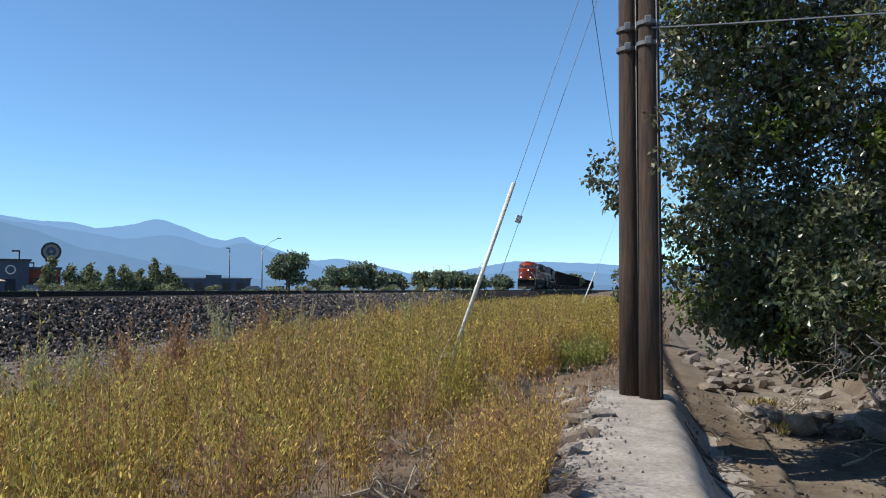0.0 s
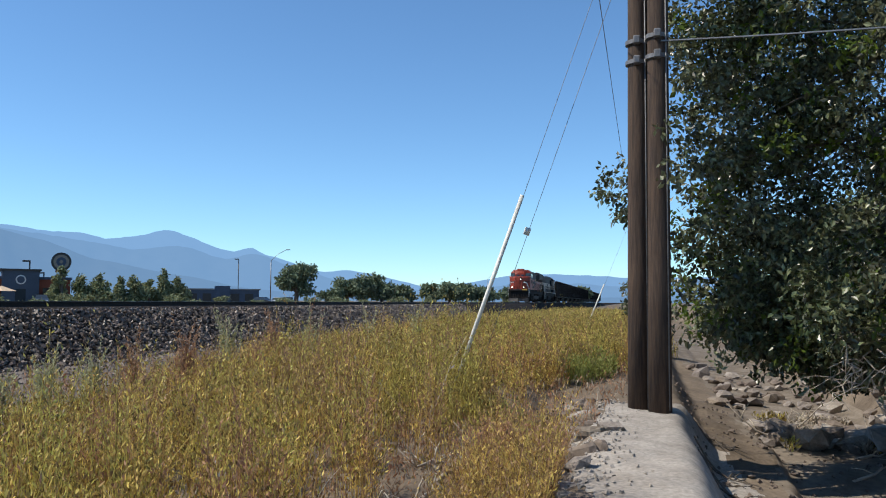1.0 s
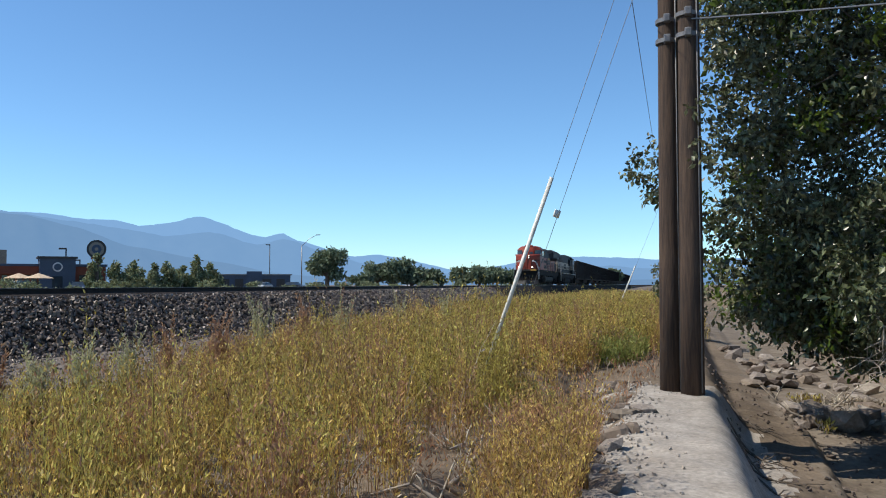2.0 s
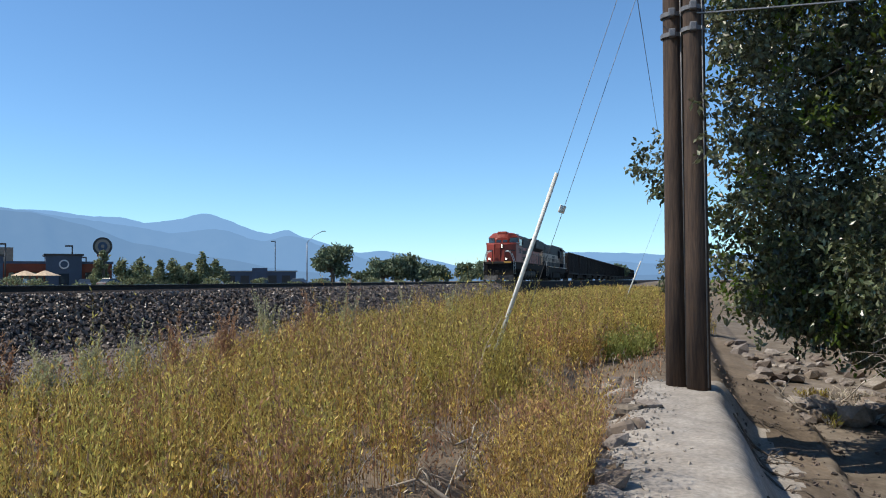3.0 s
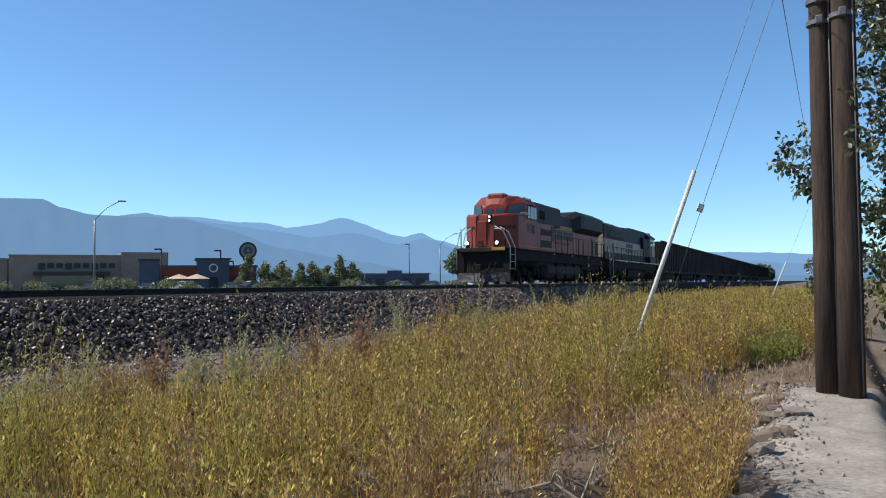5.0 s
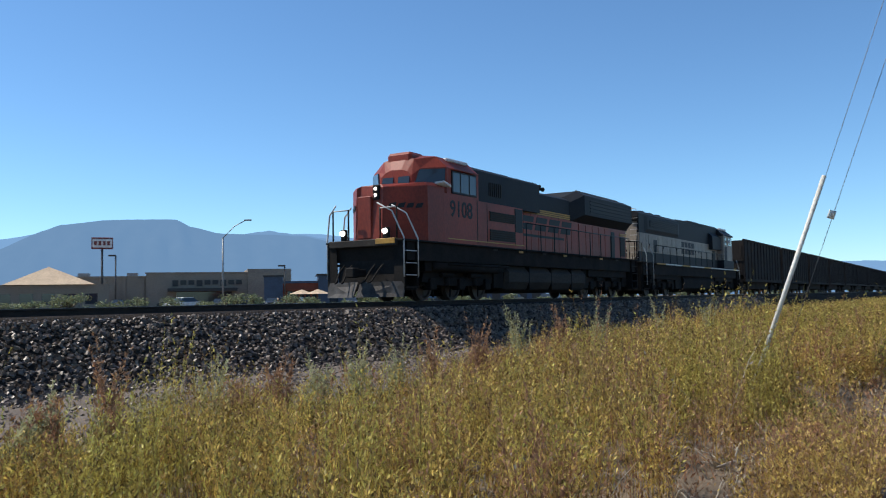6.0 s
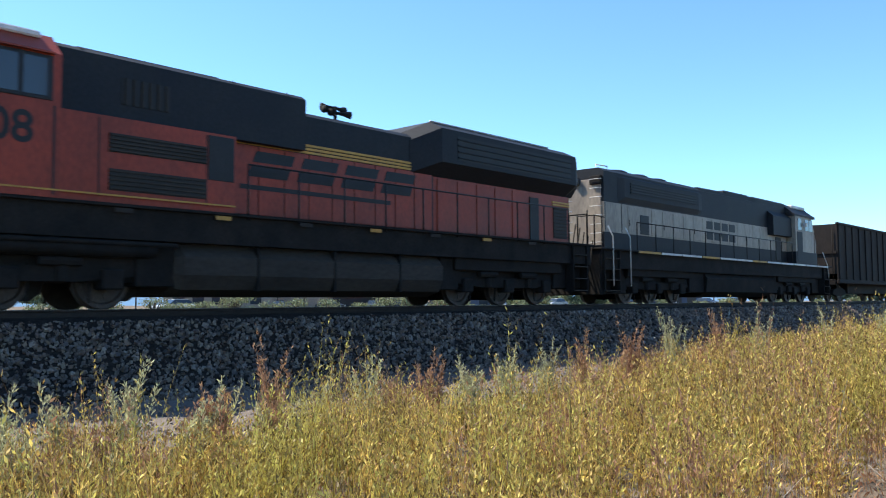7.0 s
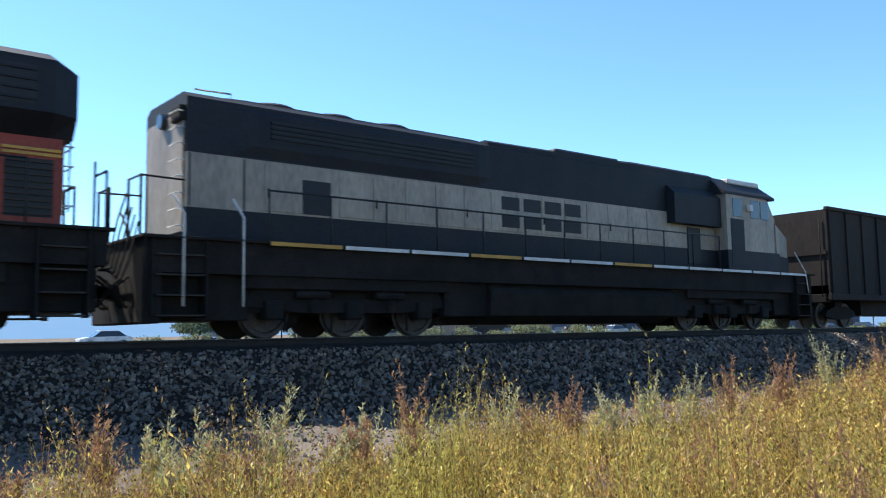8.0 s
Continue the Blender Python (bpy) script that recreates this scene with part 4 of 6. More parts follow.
# emission colour of the haze put into each range
HAZE_GLOW = (0.20, 0.375, 0.64)
build_range("backdrop_far_range", 4100, 500, ((-40, 1.5), (0, 1.7), (7, 1.93), (9, 1.6), (12.9, 0.9), (19, 2.05), (20.7, 1.95), (24.4, 3.0), (25.4, 3.5), (26.6, 3.2), (30.8, 4.5), (32.6, 4.05), (34.4, 3.8), (36, 4.15), (38, 4.2), (40, 4.5), (44, 4.4), (57.6, 4.35), (59.3, 4.05), (61, 3.75), (62.9, 4.15), (65, 3.85), (67, 3.6), (75, 3.9), (90, 3.0)), 0.10, tuple(c * 1.12 for c in HAZE_GLOW), 0.88, 1.3)
build_range("backdrop_mid_range", 3600, 400, ((-40, 0.9), (0, 1.1), (7, 1.3), (12, 0.5), (17, 1.1), (20, 1.5), (22.5, 2.2), (25.2, 3.1), (27, 2.7), (30, 3.5), (33, 3.2), (36, 3.7), (39, 4.1), (43.4, 4.7), (50, 3.6), (60, 2.6), (70, 2.4), (90, 2.2)), 0.12, tuple(c * 0.97 for c in HAZE_GLOW), 0.86, 4.7)
build_range("backdrop_mesa", 3000, 500, ((-40, 0.3), (20, 0.35), (25, 0.7), (30, 1.6), (35, 2.5), (38, 3.6), (41, 4.3), (44.5, 4.45), (46.5, 4.5), (48.4, 4.9), (49.4, 5.4), (53.3, 5.32), (56.2, 4.95), (57.2, 4.55), (60, 3.2), (64, 2.0), (70, 1.6), (90, 1.5)), 0.05, tuple(c * 0.84 for c in HAZE_GLOW), 0.84, 8.2)


# ---- things beyond the railway ----
def at(az, dist):
    return -math.sin(radians(az)) * dist, math.cos(radians(az)) * dist


FAR_Z = 0.67
M_ASPHALT = mat("grey_asphalt", (0.055, 0.054, 0.052), 0.9, col2=(0.042, 0.041, 0.04), scale=0.4, fine=6)
M_STUCCO = mat("tan_stucco", (0.30, 0.245, 0.19), 0.9, col2=(0.25, 0.20, 0.155), scale=0.3, fine=6, bump=0.1)
M_BRICKRED = mat("red_brick_wall", (0.27, 0.075, 0.040), 0.85, col2=(0.21, 0.06, 0.035), scale=0.6, fine=9, bump=0.1)
M_BLUEWALL = mat("slate_blue_panel", (0.06, 0.085, 0.13), 0.6, col2=(0.05, 0.07, 0.105), scale=0.6, fine=9, bump=0)
M_ROOFTILE = mat("tan_tile_roof", (0.62, 0.47, 0.31), 0.8, col2=(0.5, 0.37, 0.25), scale=0.5, fine=5, bump=0.2)
M_DARKPOST = mat("dark_lamp_post", (0.05, 0.045, 0.04), 0.5, bump=0)
M_SIGNWHITE = mat("white_sign_face", (0.75, 0.74, 0.72), 0.5, scale=1, bump=0)
M_SIGNRED = mat("red_sign_face", (0.22, 0.05, 0.045), 0.5, scale=1, bump=0)
M_CARS = [mat(n, c, 0.3, m_, scale=2, bump=0, spec=0.6) for n, c, m_ in (("white_car_paint", (0.72, 0.72, 0.70), 0.0), ("silver_car_paint", (0.42, 0.43, 0.44), 0.5), ("dark_car_paint", (0.03, 0.033, 0.04), 0.2), ("red_car_paint", (0.25, 0.03, 0.025), 0.1), ("tan_car_paint", (0.35, 0.30, 0.23), 0.3))]
M_TYRE = mat("black_tyre", (0.02, 0.02, 0.02), 0.9, bump=0)

bm = bmesh.new()
box(bm, -84.5, -75.5, -250, 900, FAR_Z - 0.3, FAR_Z + 0.06)
tagged(part("road", bm, M_ASPHALT), "grey asphalt road beyond the railway", "road", kind="structure")


def wall_box(name, x0, x1, y0, y1, z0, z1, material, parent, bevel=0.0):
    bm = bmesh.new()
    box(bm, x0, x1, y0, y1, z0, z1, bevel)
    return part(name, bm, material, parent)


def big_store():
    x, y = at(47.5, 172)
    B = thing("store_building", pose(x, y, FAR_Z, 0, 0, 48), "long low tan stucco store with stepped parapet behind the car park", "building")
    wall_box("wall", -30, 14, 0, 25, 0, 5.9, M_STUCCO, B)
    wall_box("wall", -11, 16, -0.8, 12, 0, 6.6, M_STUCCO, B)
    wall_box("wall", 8, 16.5, -1.4, 12, 0, 7.4, M_STUCCO, B)
    wall_box("parapet", -30.2, 14.2, -0.2, 0.2, 5.9, 6.2, M_STUCCO, B)
    wall_box("parapet", -11.2, 8.2, -1.0, -0.4, 6.6, 6.85, M_STUCCO, B)
    wall_box("canopy", -7, 6, -3.2, -0.8, 3.1, 3.7, M_DARKPOST, B)
    wall_box("shop_front", -5.5, 5.0, -0.95, -0.78, 0.2, 3.0, M_GLASS, B)
    for i in range(9):
        wall_box("sign_bar", -6.2 + i * 1.5, -5.1 + i * 1.5, -0.95, -0.78, 4.4 - 0.3 * (i % 3 == 0), 5.3, M_DARKPOST, B)
    for i in range(6):
        wall_box("pilaster", -29 + i * 3.4, -28.3 + i * 3.4, -0.18, 0, 0, 5.7, M_STUCCO, B)
    for i in range(4):
        wall_box("roof_unit", -24 + i * 9, -22 + i * 9, 6, 8.5, 5.9, 7.0, M_GALV, B)


def brick_diner():
    x, y = at(40.0, 150)
    B = thing("diner_building", pose(x, y, FAR_Z, 0, 0, 42), "red brick diner with slate blue entrance tower", "building")
    wall_box("wall", -9.5, 9.5, 0, 14, 0, 4.0, M_BRICKRED, B)
    wall_box("cornice", -9.7, 9.7, -0.25, 14.2, 4.0, 4.4, M_BLUEWALL, B)
    wall_box("tower", -0.5, 4.8, -1.2, 6, 0, 5.3, M_BLUEWALL, B)
    wall_box("tower_cap", -0.8, 5.1, -1.5, 6.3, 5.3, 5.6, M_DARKPOST, B)
    wall_box("tower", -9.8, -6.6, -0.6, 6, 0, 5.2, M_BLUEWALL, B)
    wall_box("tower_cap", -10.0, -6.4, -0.8, 6.2, 5.2, 5.45, M_DARKPOST, B)
    for i in range(5):
        xx = -5.8 + i * 1.05
        wall_box("window", xx, xx + 0.8, -0.08, 0.05, 1.0, 2.6, M_GLASS, B)
    for i in range(3):
        wall_box("window", 5.4 + i * 1.3, 6.4 + i * 1.3, -0.08, 0.05, 1.0, 2.6, M_GLASS, B)
    wall_box("door", 1.4, 2.9, -1.3, -1.15, 0, 2.4, M_GLASS, B)
    bm = bmesh.new()
    tube(bm, [(2.15, -1.2, 3.9), (2.15, -1.38, 3.9)], 0.75, 20)
    part("sign_disc", bm, M_SIGNWHITE, B)
    bm = bmesh.new()
    tube(bm, [(2.15, -1.38, 3.9), (2.15, -1.42, 3.9)], 0.55, 20)
    part("sign_mark", bm, M_BLUEWALL, B)
    wall_box("awning", -6.0, -0.6, -1.5, 0, 2.8, 3.0, M_BRICKRED, B)


def hip_roof_house():
    x, y = at(56.8, 150)
    B = thing("pavilion_building", pose(x, y, FAR_Z, 0, 0, 58), "low tan building with a pale hipped tile roof", "building")
    wall_box("wall", -9, 9, 0, 14, 0, 4.2, M_STUCCO, B)
    bm = bmesh.new()
    v = [bm.verts.new(p) for p in ((-6.8, -0.8, 4.2), (6.8, -0.8, 4.2), (6.8, 12, 4.2), (-6.8, 12, 4.2), (0, 5.5, 7.3))]
    for q in ((0, 1, 4), (1, 2, 4), (2, 3, 4), (3, 0, 4), (3, 2, 1, 0)):
        bm.faces.new([v[k] for k in q])
    part("roof", bm, M_ROOFTILE, B)
    for i in range(5):
        wall_box("window", -7.5 + i * 3.2, -5.6 + i * 3.2, -0.08, 0.06, 1.0, 2.7, M_GLASS, B)


def far_shed():
    x, y = at(27.2, 230)
    B = thing("warehouse_building", pose(x, y, FAR_Z, 0, 0, 27), "long low blue-grey warehouse in the distance", "building")
    wall_box("wall", -9.5, 9.5, 0, 14, 0, 3.6, M_BLUEWALL, B)
    wall_box("wall", -2, 2, -0.4, 6, 0, 4.6, M_BLUEWALL, B)
    wall_box("roof", -9.9, 9.9, -0.3, 14.3, 3.6, 3.9, M_GALV, B)
    for i in range(5):
        wall_box("roller_door", -8.6 + i * 3.6, -6.4 + i * 3.6, -0.08, 0.06, 0.1, 2.6, M_DARKPOST, B)


def street_lamp(az, dist, high, arm, category="street lamp"):
    x, y = at(az, dist)
    P = thing("street_lamp", pose(x, y, FAR_Z, 0, 0, az), "tall slim grey street lamp with an upswept arm", category, "street lamps")
    rod("pole", [(0, 0, -0.2), (0, 0, high * 0.8)], [0.13, 0.09], M_GALV, P, 8)
    rod("arm", [(0, 0, high * 0.8), (arm * 0.5, 0, high * 0.93), (arm, 0, high)], 0.055, M_GALV, P, 6)
    wall_box("lamp_head", arm - 0.1, arm + 0.8, -0.16, 0.16, high - 0.02, high + 0.14, M_GALV, P, 0.04)


def lot_lamp(az, dist, high):
    x, y = at(az, dist)
    P = thing("car_park_lamp", pose(x, y, FAR_Z, 0, 0, az), "dark square-headed car park lamp on a straight post", "street lamp", "car park lamps")
    rod("pole", [(0, 0, -0.2), (0, 0, high)], 0.11, M_DARKPOST, P, 8)
    wall_box("lamp_head", -1.1, 0.1, -0.22, 0.22, high - 0.12, high + 0.14, M_DARKPOST, P, 0.03)


def roundel_sign():
    x, y = at(36.95, 160)
    P = thing("round_sign", pose(x, y, FAR_Z, 0, 0, 37), "round ring-shaped shop sign on a post above the trees", "sign")
    rod("post", [(0, 0, -0.2), (0, 0, 6.2)], 0.16, M_DARKPOST, P, 8)
    bm = bmesh.new()
    tube(bm, [(0, -0.22, 7.3), (0, 0.22, 7.3)], 1.62, 28)
    part("sign_disc", bm, M_DARKPOST, P)
    for r, y1, m in ((1.25, -0.27, M_STUCCO), (0.80, -0.31, M_BLUEWALL), (0.30, -0.35, M_STUCCO)):
        bm = bmesh.new()
        tube(bm, [(0, -0.2, 7.3), (0, y1, 7.3)], r, 28)
        part("sign_ring", bm, m, P)
    wall_box("sign_base", -0.9, 0.9, -0.2, 0.2, 5.5, 6.0, M_BRICKRED, P)


def pole_sign():
    x, y = at(53.8, 170)
    P = thing("pole_sign", pose(x, y, FAR_Z, 0, 0, 54), "rectangular shop sign on a tall single post", "sign")
    rod("post", [(0, 0, -0.2), (0, 0, 11.4)], 0.2, M_DARKPOST, P, 8)
    wall_box("sign_cabinet", -1.9, 1.9, -0.3, 0.3, 11.2, 13.4, M_SIGNRED, P, 0.05)
    wall_box("sign_face", -1.7, 1.7, -0.34, -0.28, 11.5, 13.1, M_SIGNWHITE, P)
    for i in range(4):
        wall_box("sign_bar", -1.4 + i * 0.75, -0.9 + i * 0.75, -0.37, -0.33, 11.9, 12.7, M_SIGNRED, P)


def umbrella(az, dist):
    x, y = at(az, dist)
    P = thing("patio_umbrella", pose(x, y, FAR_Z), "pale open patio umbrella on a pole beside the diner", "umbrella", "patio umbrellas")
    rod("pole", [(0, 0, -0.1), (0, 0, 2.5)], 0.04, M_DARKPOST, P)
    bm = bmesh.new()
    tube(bm, [(0, 0, 2.0), (0, 0, 2.75)], [2.1, 0.08], 8)
    part("canopy", bm, M_ROOFTILE, P)


def leaf_cloud(centres, n, size, seed, flat=0.6):
    """Vertices and faces of many small folded leaves about the given (centre, radii) clumps."""
    rng = np.random.default_rng(seed)
    wts = np.array([r[0] * r[1] + r[2] * r[1] for _, r in centres])
    pick = rng.choice(len(centres), n, p=wts / wts.sum())
    c = np.array([p for p, _ in centres])[pick]
    r = np.array([q for _, q in centres])[pick]
    d = rng.normal(size=(n, 3))
    d /= np.linalg.norm(d, axis=1)[:, None]
    p = c + d * r * (rng.random(n) ** 0.45)[:, None]
    a = rng.normal(size=(n, 3))
    a[:, 2] -= flat
    a /= np.linalg.norm(a, axis=1)[:, None]
    b = np.cross(a, rng.normal(size=(n, 3)))
    b /= np.linalg.norm(b, axis=1)[:, None]
    nn = np.cross(a, b)
    s = size * rng.uniform(0.6, 1.3, n)[:, None]
    v = np.stack([p, p + a * s * 0.5 + b * s * 0.27 + nn * s * 0.08, p + a * s, p + a * s * 0.5 - b * s * 0.27 + nn * s * 0.08], 1).reshape(-1, 3)
    f = [(4 * i, 4 * i + 1, 4 * i + 2, 4 * i + 3) for i in range(n)]
    return v.tolist(), f


def crown_part(name, centres, n, size, seed, material, parent, label=""):
    v, f = leaf_cloud(centres, n, size, seed)
    me = bpy.data.meshes.new(name)
    me.from_pydata(v, [], f)
    me.materials.append(material)
    ob = new(name, me)
    ob.parent = parent
    if label:
        ob["label"] = label
    return ob


def far_tree(az, dist, high, wide, seed, leaves=1500, label="leafy green tree beyond the railway", material=None, kind="tree", stem=0.25, pointed=False):
    x, y = at(az, dist)
    T = thing(kind, pose(x, y, FAR_Z - 0.05), label, "tree" if kind == "tree" else "shrub", "distant trees" if kind == "tree" else "roadside shrubs")
    rnd = random.Random(seed)
    bm = bmesh.new()
    tube(bm, [(0, 0, -0.3), (0.05, 0, high * 0.35), (0.1, 0.05, high * 0.75)], [wide * 0.06, wide * 0.045, wide * 0.015], 7)
    cs = []
    for k in range(13):
        a, q = rnd.uniform(0, 6.28), rnd.uniform(0.1, 0.36) * wide
        zc = rnd.uniform(stem + 0.12, 0.86) * high
        q *= 1.15 - abs(zc / high - 0.5)
        if pointed:
            zc = (0.1 + 0.85 * k / 12) * high
            q = 0.3 * wide * (1 - k / 13)
        c = (math.cos(a) * q, math.sin(a) * q, zc)
        rr = wide * rnd.uniform(0.15, 0.27) * (1.25 - k / 13 if pointed else 1)
        cs.append((c, (rr, rr, min(rr * 0.95, high * 0.2))))
        tube(bm, [(0.05, 0, high * rnd.uniform(0.2, 0.4)), (c[0] * 0.6, c[1] * 0.6, c[2] * 0.85), c], [wide * 0.025, wide * 0.014, 0.01], 5)
    part("trunk", bm, M_BARK, T)
    crown_part("crown", cs, leaves, 0.17 * math.sqrt(wide) * dist / 110, seed, material or M_FARLEAF, T)
    return T


def build_car(paint, label):
    C = thing("car", pose(-78, 100, FAR_Z + 0.06), label, "car", "road traffic")
    bm = bmesh.new()
    prof = [(-2.3, 0.35), (-2.3, 0.75), (-1.5, 0.92), (1.9, 0.98), (2.3, 0.8), (2.3, 0.35)]
    prism(bm, prof, -0.88, 0.88)
    bmesh.ops.bevel(bm, geom=bm.edges[:], offset=0.06, segments=2, affect="EDGES")
    bmesh.ops.recalc_face_normals(bm, faces=bm.faces)
    part("body", bm, paint, C)
    bm = bmesh.new()
    loft(bm, [[(-0.82, -1.25, 0.9), (0.82, -1.25, 0.9), (0.82, 1.75, 0.95), (-0.82, 1.75, 0.95)], [(-0.66, -0.5, 1.42), (0.66, -0.5, 1.42), (0.66, 1.05, 1.44), (-0.66, 1.05, 1.44)]])
    bmesh.ops.recalc_face_normals(bm, faces=bm.faces)
    part("window", bm, M_GLASS, C)
    wall_box("roof", -0.67, 0.67, -0.5, 1.05, 1.42, 1.48, paint, C, 0.02)
    for sx in (-0.78, 0.78):
        for y in (-1.45, 1.4):
            bm = bmesh.new()
            tube(bm, [(sx - 0.1, y, 0.33), (sx + 0.1, y, 0.33)], 0.33, 14)
            w = part("wheel", bm, M_TYRE, C)
            bm = bmesh.new()
            tube(bm, [(sx - 0.11, y, 0.33), (sx + 0.11, y, 0.33)], 0.19, 10)
            part("rim", bm, M_GALV, w)
    for sx in (-0.6, 0.6):
        wall_box("headlight", sx - 0.16, sx + 0.16, -2.33, -2.26, 0.6, 0.74, M_SIGNWHITE, C, 0.02)
        wall_box("tail_light", sx - 0.16, sx + 0.16, 2.26, 2.33, 0.64, 0.78, M_SIGNRED, C, 0.02)
    return C


big_store()
brick_diner()
hip_roof_house()
far_shed()
roundel_sign()
pole_sign()
street_lamp(46.4, 105, 10.8, 2.6)
street_lamp(24.1, 175, 11.2, 3.0)
street_lamp(9.5, 320, 12.0, 3.0)
for az_, dist_, high_ in ((38.7, 150, 6.9), (37.9, 170, 5.6), (53.0, 140, 8.4), (61.9, 140, 8.4), (42.4, 145, 6.9), (26.2, 240, 12.2)):
    lot_lamp(az_, dist_, high_)
umbrella(40.2, 138)
umbrella(41.3, 139)
far_tree(22.4, 170, 8.0, 8.6, 11, 4200, "broad dark green tree beyond the railway")
for k_, (az_, h_) in enumerate(((36.9, 5.2), (35.8, 3.9), (34.7, 4.0), (33.5, 3.7), (32.7, 4.0), (31.8, 3.3), (30.9, 5.0), (30.0, 3.9))):
    d_ = (87 + k_ % 2) / math.sin(radians(az_))     # just beyond the road
    far_tree(az_, d_, h_ * d_ / 120, 5.0 + 0.6 * (k_ % 3), 20 + k_, 2400, "young olive-green roadside tree with a pointed crown", M_FARBUSH, "tree", 0.05, True)
for k_, (az_, d_, h_, w_) in enumerate(((19.0, 190, 6.2, 8), (17.9, 190, 7.2, 9), (16.7, 200, 6.4, 8), (15.4, 240, 5.2, 9), (13.4, 250, 6.0, 8), (12.1, 250, 7.0, 8), (10.9, 255, 6.4, 8), (9.6, 260, 5.5, 9), (7.9, 270, 6.2, 8), (5.6, 280, 6, 9), (3.4, 300, 6, 9), (65.8, 140, 5.4, 6.5), (64.2, 120, 3.0, 5), (67.5, 130, 4.0, 6), (20.2, 180, 3.6, 6))):
    far_tree(az_, d_, h_, w_, 40 + k_, 2200)
for k_ in range(34):
    az_ = 8 + k_ * 1.9 + random.uniform(-0.5, 0.5)
    far_tree(az_, random.uniform(52, 70) / max(0.5, math.sin(radians(max(az_, 28)))), random.uniform(0.9, 1.9), random.uniform(2.2, 4), 80 + k_, 700, "low grey-green roadside shrub", M_FARBUSH, "shrub", 0.0)

# traffic on the far road and parked cars, x metres and speed along the road
TRAFFIC = []
for paint_, y0_, speed_, x_, label_ in ((M_CARS[0], 200.0, -22.0, -78.0, "white car driving along the far road"), (M_CARS[1], 258.0, -20.5, -78.0, "silver car driving along the far road"), (M_CARS[0], 300.0, -21.0, -78.0, "white car driving along the far road"), (M_CARS[4], 60.0, 17.0, -82.0, "tan car driving along the far road"), (M_CARS[2], 20.0, 18.0, -82.0, "dark car driving along the far road")):
    TRAFFIC.append((build_car(paint_, label_), x_, y0_, speed_))
parked = build_car(M_CARS[2], "dark car parked in front of the shops")
parked["group"] = "parked cars"
parked.matrix_basis = pose(*at(38.0, 128), FAR_Z + 0.01, 0, 0, 40)
for az_, d_, rz_ in ((43.2, 128, 35), (44.6, 131, 120), (46.6, 126, 40), (52.9, 118, 50), (49.5, 135, 130), (41.0, 126, 60), (22.9, 150, 20), (24.6, 155, 80), (66.4, 125, 60)):
    copy_thing(parked, pose(*at(az_, d_), FAR_Z + 0.01, 0, 0, rz_))


# ---- guy wires and cables ----
def line_curve(pts, sag, n=14):
    a, b = Vector(pts[0]), Vector(pts[1])
    return [tuple(a.lerp(b, k / n) - Vector((0, 0, sag * 4 * (k / n) * (1 - k / n)))) for k in range(n + 1)]


def guy(name, foot, top, guard, label):
    G = thing(name, pose(*foot), label, "guy wire", "guy wires of the poles")
    d = Vector(top) - Vector(foot)
    rod("wire", [(0, 0, -0.1), tuple(d)], 0.0045, M_WIRE, G, 5)
    if guard:
        rod("guard", [tuple(d.normalized() * 0.1), tuple(d.normalized() * guard)], 0.032, M_GUARD, G, 10, "white plastic guy guard")
    else:
        rod("clamp", [tuple(d * 0.385), tuple(d * 0.40)], 0.05, M_GUARD, G, 8, "white insulator clamp")


guy("guy_wire", (-2.82, 12.75, ground_z(-2.82, 12.75)), (0.0, 12.5, 7.6), 3.62, "steel guy wire in a white plastic guard, anchored in grass")
guy("guy_wire", (-2.60, 12.95, ground_z(-2.60, 12.95)), (0.12, 12.5, 7.15), 0, "thin steel guy wire with a pale clamp, anchored in grass")
guy("guy_wire", (-2.18, 40.0, ground_z(-2.18, 40)), (0.65, 40.0, 7.0), 2.65, "distant steel guy wire in a white guard, anchored in grass")
for nm_, a_, b_, s_, r_ in (("overhead_cable", (-0.7, -9, 6.1), (0.05, 42, 5.9), 0.2, 0.006), ("overhead_cable", (0.45, 12.25, 5.35), (7.5, 11.0, 5.1), 0.05, 0.014)):
    bm = bmesh.new()
    tube(bm, line_curve((a_, b_), s_), r_, 5)
    tagged(part(nm_, bm, M_WIRE if r_ < 0.013 else M_GALV), "thin overhead cable strung from the utility pole", "cable", "overhead cables")


